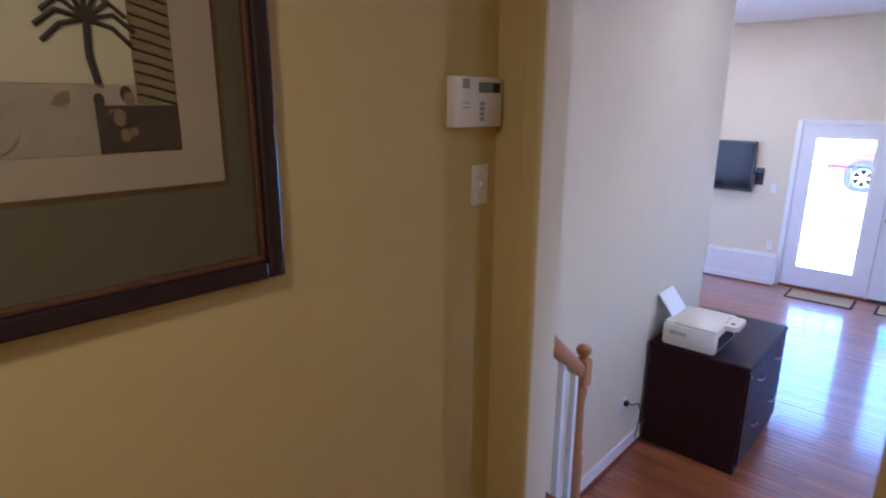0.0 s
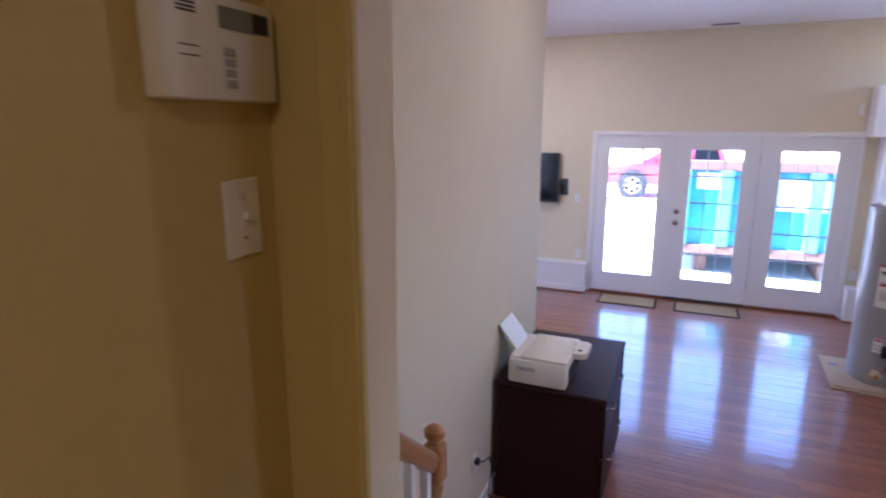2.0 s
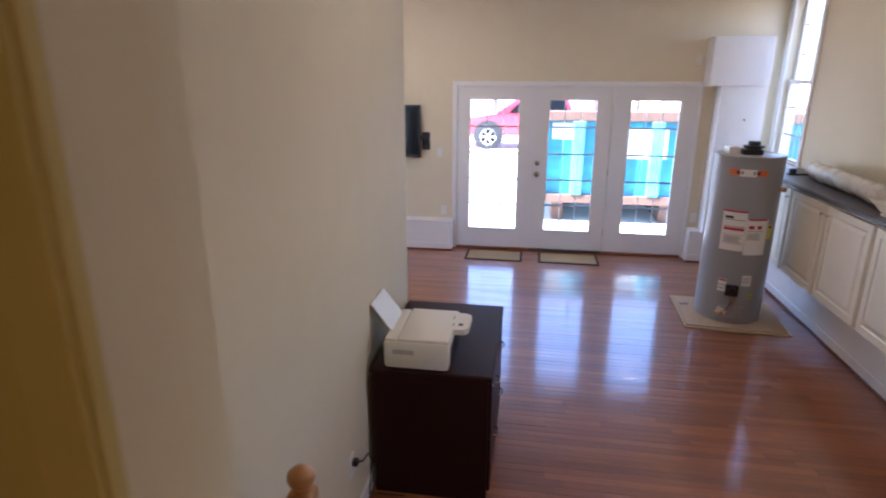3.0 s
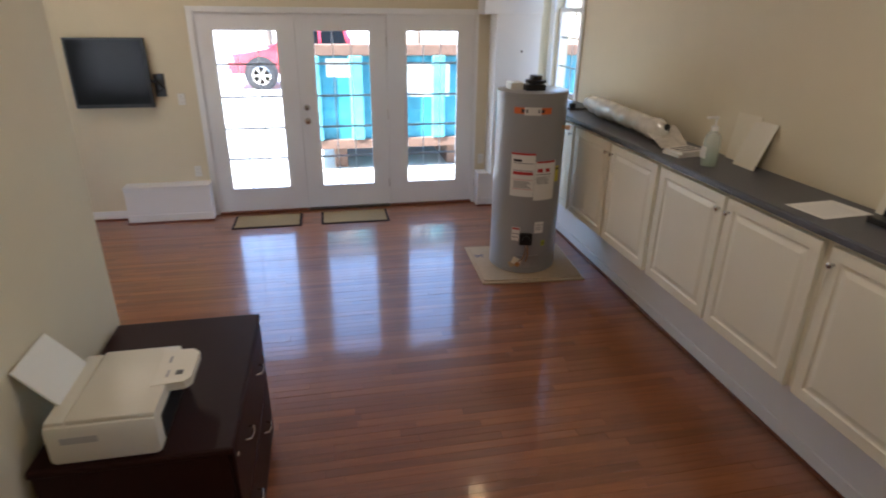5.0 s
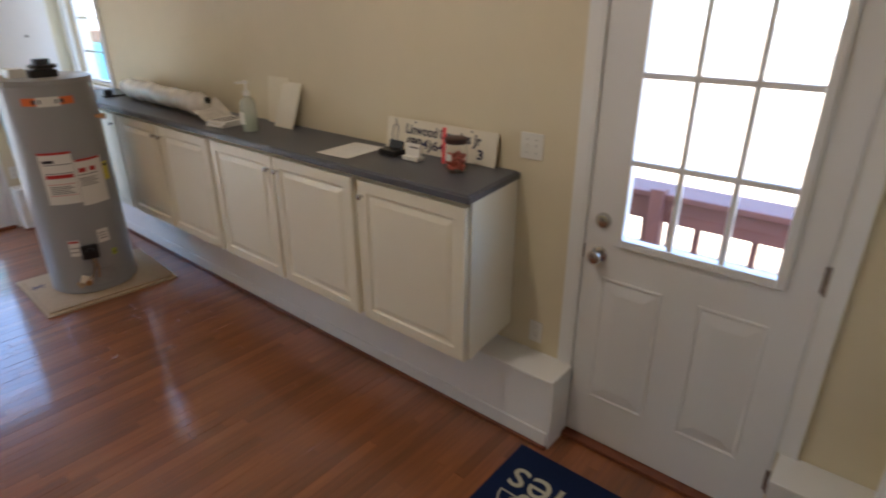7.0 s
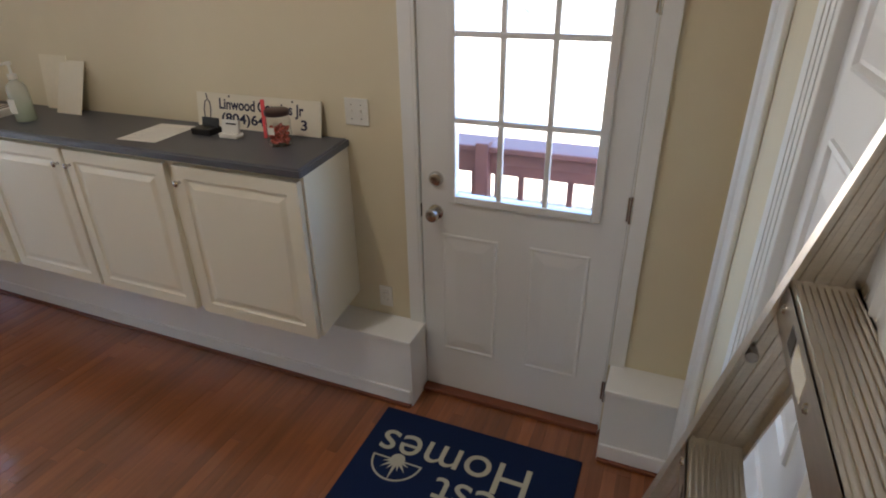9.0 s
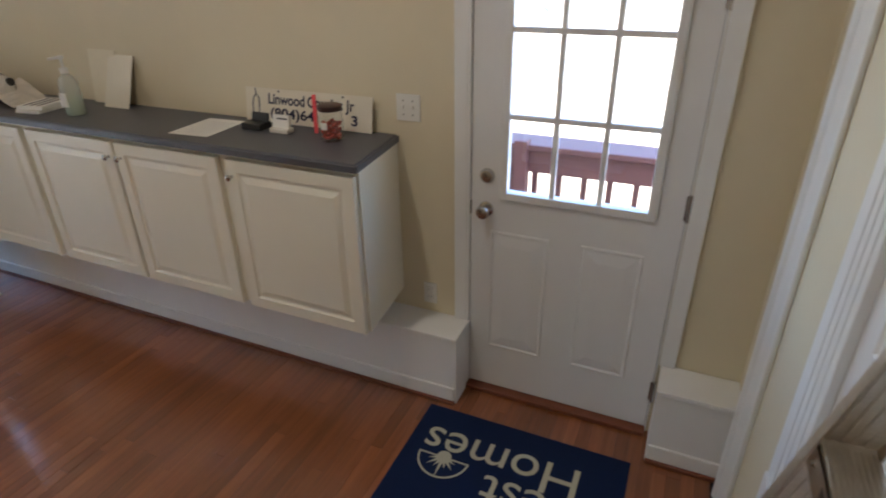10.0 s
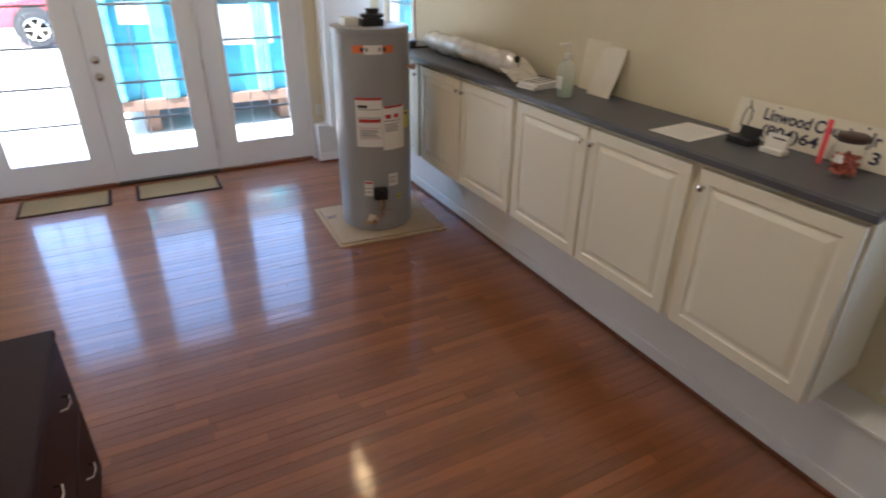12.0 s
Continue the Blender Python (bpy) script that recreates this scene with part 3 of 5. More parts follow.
# south wall: panelled door with fluted casing
d5 = part("door_5", boxes((SD0 + 0.006, SD1 - 0.006, SOUTH - 0.048, SOUTH - 0.012, 0.37, 2.42)), DOORWHITE)
tagged(d5, "white six-panel door beside the ladder, shut", "door", kind="structure")
for p0, p1 in ((SD0 + 0.10, SD0 + 0.39), (SD1 - 0.39, SD1 - 0.10)):
    for z0, z1 in ((0.58, 1.20), (1.32, 1.74), (1.84, 2.30)):
        bm = bmesh.new()
        raised_panel(bm, p0, p1, z0, z1, SOUTH - 0.012, ("y", 1), 0.010, 0.045)
        part("door_panel", bm, DOORWHITE, d5)
part("casing", boxes((SD1 - 0.004, SD1 + 0.20, SOUTH - 0.05, SOUTH + 0.010, 0.36, 2.50), (SD0 - 0.10, SD0 + 0.004, SOUTH - 0.05, SOUTH + 0.010, 0.36, 2.50), (SD0 + 0.004, SD1 - 0.004, SOUTH - 0.05, SOUTH + 0.010, 2.416, 2.50), bevel=0.003), WHITE, d5)
for o in (0.03, 0.075, 0.12):
    part("casing_bead", boxes((SD1 + o, SD1 + o + 0.026, SOUTH + 0.010, SOUTH + 0.0125, 0.72, 2.50), bevel=0.001), WHITE, d5)
part("plinth_block", boxes((SD1 + 0.01, SD1 + 0.20, SOUTH + 0.010, SOUTH + 0.017, 0.0, 0.70), bevel=0.003), WHITE, d5)
bm = boxes((1.985, LEDGE_X - 0.03, SOUTH, SOUTH + 0.018, 0.0, 2.6), bevel=0.005)
tube([(2.165, SOUTH + 0.008, 0.0), (2.165, SOUTH + 0.008, 2.6)], 0.026, 16, bm)
setting("corner_trim", bm, WHITE, "white rounded corner trim board", "trim")

# ---- cabinets and worktop ----
CAB_X, CAB_Z0, CAB_Z1 = 2.022, 0.500, 1.255
PITCH, CAB_Y = 0.657, 3.124


def out_of_square(bm):
    """Slants the free south end of the cabinet row by about six degrees."""
    for v in bm.verts:
        if v.co.y < 3.2:
            v.co.y += (v.co.x - CAB_X) * 0.11
    return bm


def cabinet(y0, doors, knob_sides, end=0.0):
    """A hung unit of raised-panel doors; end lengthens its free south end, which runs a little out of square to the wall."""
    c = thing("wall_cabinet", "cream raised-panel cabinet hung under a grey worktop", "cabinet", "row of cabinets along the wall")
    y1 = y0 + PITCH * doors
    bm = boxes((CAB_X, EAST - 0.002, y0 - end + 0.001, y1 - 0.001, CAB_Z0, CAB_Z1))
    if end:
        out_of_square(bm)
    part("body", bm, CABWHITE, c)
    for k in range(doors):
        a, b = y0 + PITCH * k + (0.024 if k == 0 else 0.010) - (end + 0.010 if end else 0.0), y0 + PITCH * (k + 1) - (0.024 if k == doors - 1 else 0.010)
        dz0, dz1 = CAB_Z0 - 0.004, CAB_Z1 - 0.022
        x = CAB_X - 0.020
        leaf = part("door", boxes((x, CAB_X - 0.001, a, b, dz0, dz1)), CABWHITE, c)
        bm = bmesh.new()
        rings = []
        for inset, d in ((0.0, -0.001), (0.0, 0.006), (0.003, 0.009), (0.056, 0.009), (0.060, 0.0035), (0.064, 0.0012), (0.074, 0.0012), (0.098, 0.0085), (0.103, 0.009)):
            rings.append([bm.verts.new((x - d, p, q)) for p, q in ((a + inset, dz0 + inset), (b - inset, dz0 + inset), (b - inset, dz1 - inset), (a + inset, dz1 - inset))])
        for p, q in zip(rings, rings[1:]):
            for n in range(4):
                bm.faces.new((p[n], p[(n + 1) % 4], q[(n + 1) % 4], q[n]))
        bm.faces.new(rings[-1])
        part("raised_panel", bm, CABWHITE, leaf)
        ky = a + 0.03 if knob_sides[k] == "south" else b - 0.03
        turn = Vector((-1, 0, 0)).to_track_quat("Z", "Y").to_matrix().to_4x4()
        part("knob", lathe([(0.008, 0), (0.005, 0.008), (0.006, 0.014), (0.014, 0.020), (0.014, 0.026), (0.006, 0.030)], 14, at=(x - 0.009, ky, dz1 - 0.075), turn=turn), CHROME, leaf, "small nickel knob", True)
    return c


cabinet(CAB_Y, 1, ["north"], 0.022)
cabinet(CAB_Y + PITCH, 2, ["north", "south"])
cabinet(CAB_Y + 3 * PITCH, 2, ["north", "south"])
cabinet(CAB_Y + 5 * PITCH, 1, ["south"])
WT = 1.29
WEND = CAB_Y + 6 * PITCH + 0.35
wt = tagged(part("worktop", out_of_square(boxes((1.990, EAST - 0.001, 3.102, WEND, CAB_Z1 + 0.001, WT), bevel=0.008)), COUNTER), "long dark grey laminate worktop on the cabinets", "worktop")
part("edge_band", boxes((1.982, 1.9895, 3.090, WEND, CAB_Z1 + 0.001, WT - 0.006), bevel=0.002), COUNTER, wt, "dark laminate edge band")
part("end_band", out_of_square(boxes((1.9895, EAST - 0.001, 3.093, 3.1015, CAB_Z1 + 0.001, WT - 0.006), bevel=0.002)), COUNTER, wt, "dark laminate edge band")

# ---- things on the room floor ----
# water heater on flattened cardboard
cb = thing("cardboard_sheet", "flattened brown cardboard under the water heater", "cardboard")
part("sheet", poly([(1.149, 6.05), (2.03, 5.99), (2.09, 6.80), (1.18, 6.84)], 0.001, 0.014), CARDBOARD, cb)
part("sheet", poly([(1.17, 6.08), (2.00, 6.02), (2.05, 6.77), (1.21, 6.80)], 0.0145, 0.026), CARDBOARD, cb)
HX, HY, HR, HT = 1.605, 6.43, 0.285, 1.515
wh = thing("water_heater", "grey gas water heater standing on cardboard", "water heater", at=(HX, HY, 0.026))
part("tank", lathe([(HR - 0.012, 0), (HR, 0.012), (HR, HT - 0.04), (HR + 0.004, HT - 0.036), (HR + 0.004, HT - 0.006), (HR - 0.01, HT)], 56), STEELGREY, wh, "", True)
part("vent_hood", lathe([(0.062, HT), (0.062, HT + 0.05), (0.085, HT + 0.055), (0.085, HT + 0.075), (0.05, HT + 0.078), (0.05, HT + 0.11)], 20, at=(0.0, -0.06, 0)), BLACK, wh, "black vent collar", True)
part("vent_box", boxes((-0.10, 0.06, -0.14, 0.0, HT, HT + 0.045), bevel=0.006), BLACK, wh, "black draft box")
part("box", boxes((-0.20, -0.10, -0.06, 0.08, HT, HT + 0.055), bevel=0.003), PLASTIC, wh, "pale carton on top")


def wrap(a0, a1, z0, z1, off=0.0015, steps=8):
    """A label that follows the tank; angles in degrees from the tank's own south."""
    bm = bmesh.new()
    ring = []
    for k in range(steps + 1):
        a = radians(a0 + (a1 - a0) * k / steps)
        ring.append([bm.verts.new(((HR + d) * math.sin(a), -(HR + d) * math.cos(a), z)) for z in (z0, z1) for d in (0.0002, off)])
    for p, q in zip(ring, ring[1:]):
        bm.faces.new((p[1], q[1], q[3], p[3]))
        bm.faces.new((p[0], q[0], q[1], p[1]))
        bm.faces.new((p[2], q[2], q[3], p[3]))
    return bm


def decal(a0, a1, z0, z1, mat, marks, label):
    lb = part("label", wrap(a0, a1, z0, z1), mat, wh, label)
    for m0, m1, q0, q1, ink in marks:
        part("print", wrap(m0, m1, q0, q1, 0.0028, 4), ink, lb)


TURN_H = -21    # the tank's front is turned towards the steps
def D(a):
    return a + TURN_H
decal(D(-26), D(34), 1.355, 1.405, ORANGE, [(D(-9), D(17), 1.347, 1.408, PAPER), (D(-14), D(22), 1.366, 1.392, INK)], "orange and white maker's band")
decal(D(-26), D(13.5), 0.69, 1.05, PAPER, [(D(-26), D(13.5), 1.034, 1.05, REDINK), (D(-22), D(11), 0.965, 0.969, INK), (D(-22), D(-8), 0.978, 0.998, INK), (D(-22), D(11), 0.905, 0.909, INK), (D(-22), D(11), 0.872, 0.897, REDINK), (D(-22), D(11), 0.83, 0.833, REDINK), (D(-22), D(11), 0.752, 0.755, REDINK)] + [(D(-20), D(8 - 3 * (k % 3)), 0.765 + 0.012 * k, 0.769 + 0.012 * k, INK) for k in range(5)], "white safety label with red bars")
decal(D(14), D(52), 0.66, 0.985, PAPER, [(D(16), D(50), 0.97, 0.985, REDINK), (D(18), D(27), 0.895, 0.925, REDINK), (D(32), D(40), 0.895, 0.925, REDINK), (D(16), D(43), 0.875, 0.879, INK)] + [(D(17), D(40 - 4 * (k % 2)), 0.80 + 0.013 * k, 0.804 + 0.013 * k, INK) for k in range(5)], "white instruction label")
decal(D(52.5), D(64), 0.80, 0.93, material("yellow_print", (0.70, 0.62, 0.10), 0.6, grain=0.05, scale=40), [(D(54), D(62), 0.90, 0.915, INK)], "yellow energy label")
decal(D(-18), D(-4), 0.30, 0.42, PAPER, [(D(-17), D(-5), 0.40, 0.415, REDINK), (D(-17), D(-5), 0.36, 0.364, INK), (D(-17), D(-7), 0.33, 0.334, INK)], "small white warning label")
decal(D(20), D(36), 0.37, 0.47, PAPER, [(D(22), D(34), 0.44, 0.444, INK), (D(22), D(32), 0.42, 0.424, INK), (D(22), D(33), 0.40, 0.404, INK)], "small white rating label")
decal(D(34), D(42), 0.25, 0.30, material("lime_print", (0.45, 0.50, 0.08), 0.6, grain=0.05, scale=40), [(D(35), D(41), 0.27, 0.276, INK)], "small lime label")


def on_tank(a, d, z):
    return ((HR + d) * math.sin(radians(D(a))), -(HR + d) * math.cos(radians(D(a))), z)


bm = boxes((-0.055, 0.055, -0.05, 0.0, -0.05, 0.05), bevel=0.012)
bm.transform(Matrix.Translation(on_tank(6, 0.004, 0.33)) @ Matrix.Rotation(radians(D(6)), 4, "Z"))
gv = part("gas_valve", bm, BLACK, wh, "black gas control valve", True)
part("dial", lathe([(0.03, 0), (0.028, 0.02), (0.012, 0.024)], 18, at=on_tank(6, 0.05, 0.34), turn=Matrix.Rotation(radians(D(6)), 4, "Z") @ Matrix.Rotation(radians(90), 4, "X")), BLACK, gv, "", True)
BURNER = material("copper_fitting", (0.55, 0.30, 0.14), 0.35, metal=1.0, grain=0.1, scale=60)
part("pipe", tube([on_tank(6, 0.03, 0.28), on_tank(7, 0.04, 0.22), on_tank(3, 0.035, 0.15), on_tank(-4, 0.012, 0.11)], 0.008), CHROME, wh, "bare metal gas tube", True)
part("pipe", tube([on_tank(9, 0.02, 0.28), on_tank(11, 0.03, 0.20), on_tank(9, 0.012, 0.12)], 0.005), BURNER, wh, "thin copper tube", True)
part("burner_door", wrap(D(-10), D(30), 0.06, 0.17, 0.008), material("grey_galvanised", (0.40, 0.40, 0.40), 0.4, metal=0.7, grain=0.15, scale=30), wh, "galvanised burner cover")
part("tag", boxes((-0.04, 0.04, -0.004, 0.0, -0.03, 0.03)), CREAMPAPER, wh, "cream paper tag").matrix_local = Matrix.Translation(on_tank(-6, 0.02, 0.12)) @ Matrix.Rotation(radians(D(-6)), 4, "Z") @ Matrix.Rotation(radians(20), 4, "Y")
part("tag", boxes((-0.03, 0.03, -0.004, 0.0, -0.025, 0.025)), CARDBOARD, wh, "brown paper tag").matrix_local = Matrix.Translation(on_tank(-13, 0.018, 0.09)) @ Matrix.Rotation(radians(D(-13)), 4, "Z") @ Matrix.Rotation(radians(-25), 4, "Y")
part("drain_valve", lathe([(0.012, 0), (0.012, 0.03), (0.02, 0.032), (0.02, 0.045)], 12, at=on_tank(-4, 0, 0.10), turn=Matrix.Rotation(radians(D(-4)), 4, "Z") @ Matrix.Rotation(radians(90), 4, "X")), BURNER, wh, "brass drain valve", True)
part("relief_valve", lathe([(0.014, 0), (0.014, 0.03), (0.02, 0.034), (0.02, 0.06), (0.008, 0.065)], 12, at=on_tank(66, -0.002, 1.24), turn=Matrix.Rotation(radians(D(66)), 4, "Z") @ Matrix.Rotation(radians(90), 4, "X")), BURNER, wh, "brass relief valve", True)
for a0, b0, a1, b1 in ((1.22, 6.62, 1.29, 6.55), (1.29, 6.62, 1.22, 6.55), (1.21, 6.58, 1.31, 6.60)):
    part("ink_mark", beam((a0, b0, 0.0268), (a1, b1, 0.0268), 0.008, 0.001), material("blue_ink", (0.05, 0.06, 0.15), 0.7, grain=0.1, scale=50), cb)

# doormats before the glazed doors
for x0, x1, y0, y1 in ((-1.08, -0.37, 7.73, 8.14), (-0.17, 0.56, 7.73, 8.14)):
    m = thing("door_mat", "tan fibre door mat with a dark binding", "mat", "mats before the glazed doors")
    part("binding", boxes((x0, x1, y0, y1, 0.001, 0.008), bevel=0.003), MATEDGE, m, "dark cloth binding")
    part("fibre", boxes((x0 + 0.028, x1 - 0.028, y0 + 0.028, y1 - 0.028, 0.0085, 0.013), bevel=0.002), MATFIBRE, m)

# navy rug before the east door
rx0, rx1, ry0, ry1 = 1.20, 2.195, 1.94, 2.90
rug = thing("rug", "navy blue rug with pale lettering by the entrance door", "rug")
part("rug_body", boxes((rx0, rx1, ry0, ry1, 0.001, 0.010), bevel=0.003), NAVY, rug)
rt = pose(0, 0, 0, 0, 0, 90)
words("Homes", 0.25, (2.058, 2.475, 0.0108), rt, RUGINK, rug)
words("est", 0.235, (1.885, 2.36, 0.0108), rt, RUGINK, rug)


def sun_mark():
    """Half a compass star inside a half ring."""
    bm = bmesh.new()
    ring_in, ring_out = [], []
    for k in range(25):
        a = math.pi * k / 24
        ring_in.append((0.098 * math.cos(a), 0.098 * math.sin(a)))
        ring_out.append((0.106 * math.cos(a), 0.106 * math.sin(a)))
    poly(ring_out + ring_in[::-1], 0.0104, 0.0112, bm)
    poly([(-0.106, 0), (0.106, 0), (0.106, 0.007), (-0.106, 0.007)], 0.0104, 0.0112, bm)
    for k, long in zip(range(1, 8), (0.06, 0.075, 0.06, 0.11, 0.06, 0.075, 0.06)):
        a = math.pi * k / 8
        w = 0.2
        poly([(0.018 * math.cos(a - 0.5), 0.018 * math.sin(a - 0.5)), (long * math.cos(a), long * math.sin(a)), (0.018 * math.cos(a + 0.5), 0.018 * math.sin(a + 0.5)), (0, 0.002)], 0.0106, 0.0114, bm)
    lathe([(0.03, 0.0107), (0.03, 0.0115)], 16, bm)
    return bm


star = part("star_print", sun_mark(), RUGINK, rug)
star.matrix_local = pose(1.905, 2.705, 0, 0, 0, 90) @ Matrix.Diagonal((1.12, 1.12, 1, 1))

# filing chest with the printer
fx0, fx1, fy0, fy1, FH = STAIR + 0.022, -0.422, 3.535, 4.48, 0.757
ch = thing("filing_chest", "dark espresso two-drawer filing chest against the wall", "filing cabinet")
part("body", boxes((fx0 + 0.01, fx1 - 0.022, fy0 + 0.012, fy1 - 0.012, 0.0, FH - 0.032), bevel=0.004), ESPRESSO, ch)
part("top", boxes((fx0, fx1, fy0, fy1, FH - 0.032, FH), bevel=0.011), ESPRESSO, ch)
for z0, z1 in ((0.07, 0.385), (0.395, 0.715)):
    dr = part("drawer", boxes((fx1 - 0.022, fx1 - 0.004, fy0 + 0.02, fy1 - 0.02, z0, z1), bevel=0.004), ESPRESSO, ch)
    for y in (fy0 + 0.26, fy1 - 0.26):
        zc = (z0 + z1) / 2 + 0.05
        part("handle", tube([(fx1 - 0.004, y - 0.04, zc), (fx1 + 0.016, y - 0.036, zc), (fx1 + 0.022, y, zc - 0.004), (fx1 + 0.016, y + 0.036, zc), (fx1 - 0.004, y + 0.04, zc)], 0.005), CHROME, dr, "nickel bow handle", True)
part("lock", lathe([(0.01, 0), (0.009, 0.006)], 12, at=(fx1 - 0.004, fy0 + 0.06, 0.68), turn=Matrix.Rotation(radians(90), 4, "Y")), CHROME, ch, "small round lock")

px0, px1, py0, py1, pz = -0.985, -0.645, 3.548, 3.968, FH + 0.001
pr = thing("printer", "white desktop printer with its rear paper tray up", "printer")
part("body", boxes((px0, px1, py0, py1, pz, pz + 0.152), bevel=0.022), PRINTER, pr, "", True)
part("lid", boxes((px0 + 0.07, px1 - 0.002, py0 + 0.012, py1 - 0.004, pz + 0.142, pz + 0.166), bevel=0.010), PRINTER, pr, "", True)
part("rear_cover", boxes((px0 + 0.008, px0 + 0.068, py0 + 0.015, py1 - 0.015, pz + 0.139, pz + 0.162), bevel=0.008), PRINTER, pr, "", True)
cp = part("control_panel", poly([(px1 - 0.05, py0 + 0.155), (px1 + 0.055, py0 + 0.165), (px1 + 0.075, py0 + 0.19), (px1 + 0.075, py1 - 0.07), (px1 + 0.05, py1 - 0.045), (px1 - 0.05, py1 - 0.04)], pz + 0.136, pz + 0.168), PRINTER, pr)
part("display", boxes((px1 + 0.018, px1 + 0.042, py0 + 0.21, py0 + 0.235, pz + 0.1682, pz + 0.170)), BLACK, cp, "small dark display")
part("button", boxes((px1 - 0.012, px1 - 0.004, py0 + 0.20, py0 + 0.24, pz + 0.1682, pz + 0.1695)), LEAD, cp)
part("button", boxes((px1 - 0.02, px1 - 0.012, py0 + 0.29, py0 + 0.33, pz + 0.1682, pz + 0.1695)), LEAD, cp)
tray = part("paper_tray", boxes((-0.125, 0.125, -0.004, 0.004, 0.0, 0.19), bevel=0.003), PRINTER, pr)
tray.matrix_local = Matrix.Translation((px0 + 0.03, (py0 + py1) / 2 + 0.02, pz + 0.15)) @ Matrix.Rotation(radians(90), 4, "Z") @ Matrix.Rotation(radians(-38), 4, "X")
part("paper_slot", boxes((px1 - 0.02, px1 + 0.004, py0 + 0.05, py1 - 0.05, pz + 0.03, pz + 0.12)), BLACK, pr, "dark paper outlet")
part("name_plate", boxes((px0 + 0.05, px0 + 0.16, py0 - 0.001, py0 + 0.002, pz + 0.085, pz + 0.11)), PALEGREY, pr)
part("cable", tube([(STAIR + 0.02, 3.262, 0.393), (STAIR + 0.05, 3.29, 0.385), (STAIR + 0.045, 3.40, 0.35), (STAIR + 0.04, 3.47, 0.25), (STAIR + 0.035, 3.42, 0.08), (STAIR + 0.05, 3.50, 0.02), (STAIR + 0.2, 3.52, 0.008)], 0.004, 8), BLACK, pr, "black mains cable", True)
part("plug", boxes((STAIR + 0.006, STAIR + 0.035, 3.245, 3.28, 0.38, 0.41), bevel=0.005), BLACK, pr, "black plug")


def plate(name, at, out, wide, tall, rows, label, category):
    """A cover plate of a switch or socket on a wall; out is the way it faces; rows lists its levers or sockets."""
    o = thing(name, label, category)
    o.matrix_world = Matrix.Translation(at) @ Matrix((Vector((0, 0, 1)).cross(Vector(out)), Vector((0, 0, 1)), Vector(out))).transposed().to_4x4()
    part("cover", boxes((-wide / 2, wide / 2, -tall / 2, tall / 2, 0.0, 0.006), bevel=0.0025), PLASTIC, o)
    for x, y, kind in rows:
        if kind == "lever":
            part("collar", boxes((x - 0.006, x + 0.006, y - 0.013, y + 0.013, 0.006, 0.0075)), PLASTIC, o)
            part("lever", boxes((x - 0.004, x + 0.004, y - 0.002, y + 0.010, 0.006, 0.017), bevel=0.002), PLASTIC, o)
            part("screw", lathe([(0.003, 0.006), (0.003, 0.0072)], 8, at=(x, y + 0.03, 0)), CHROME, o)
            part("screw", lathe([(0.003, 0.006), (0.003, 0.0072)], 8, at=(x, y - 0.03, 0)), CHROME, o)
        else:
            so = part("socket", boxes((x - 0.016, x + 0.016, y - 0.014, y + 0.014, 0.006, 0.008), bevel=0.003), PLASTIC, o)
            part("slot", boxes((x - 0.008, x - 0.006, y - 0.004, y + 0.006, 0.008, 0.0084), (x + 0.006, x + 0.008, y - 0.004, y + 0.006, 0.008, 0.0084)), INK, so)
    return o


plate("light_switch", (EAST, 3.085, 1.412), (-1, 0, 0), 0.115, 0.117, [(-0.023, 0, "lever"), (0.023, 0, "lever")], "ivory double light switch on the cream wall", "switch")
plate("wall_socket", (EAST, 3.0, 0.50), (-1, 0, 0), 0.07, 0.115, [(0, 0.02, "s"), (0, -0.02, "s")], "ivory wall socket above the ledge", "socket")
plate("light_switch", (-0.73, 1.256, 2.078), (1, 0, 0), 0.072, 0.117, [(0, 0, "lever")], "ivory light switch on the yellow wall", "switch")
plate("wall_socket", (STAIR, 3.262, 0.375), (1, 0, 0), 0.07, 0.115, [(0, 0.02, "s"), (0, -0.02, "s")], "ivory wall socket beside the chest", "socket")
plate("light_switch", (-1.47, NORTH, 1.25), (0, -1, 0), 0.07, 0.115, [(0, 0, "lever")], "ivory light switch beside the glazed doors", "switch")
plate("wall_socket", (-1.42, NORTH, 0.50), (0, -1, 0), 0.07, 0.115, [(0, 0.02, "s"), (0, -0.02, "s")], "ivory wall socket above the ledge", "socket")
plate("wall_socket", (1.69, NORTH, 0.52), (0, -1, 0), 0.07, 0.115, [(0, 0.02, "s"), (0, -0.02, "s")], "ivory wall socket above the ledge", "socket")

# alarm keypad in the hall
kp = thing("alarm_keypad", "ivory alarm keypad on the yellow wall", "keypad", at=(0, 0.021, -0.018))
part("body", boxes((-0.73, -0.698, 1.087, 1.297, 2.265, 2.400), bevel=0.006), PLASTIC, kp, "", True)
part("display", boxes((-0.699, -0.6965, 1.187, 1.283, 2.358, 2.386)), material("lcd_glass", (0.20, 0.22, 0.22), 0.15, grain=0.05, scale=30), kp, "grey display")
part("display_edge", boxes((-0.6966, -0.696, 1.250, 1.281, 2.360, 2.384)), INK, kp)
for k in range(5):
    part("speaker_slot", boxes((-0.6985, -0.6972, 1.118, 1.148, 2.370 + 0.005 * k, 2.3725 + 0.005 * k)), INK, kp)
for k in range(4):
    part("button", boxes((-0.6985, -0.6955, 1.193, 1.212, 2.282 + 0.014 * k, 2.292 + 0.014 * k), bevel=0.001), LEAD, kp)
for k in range(2):
    part("label_line", boxes((-0.6985, -0.6972, 1.118, 1.150, 2.318 + 0.012 * k, 2.3195 + 0.012 * k)), INK, kp)

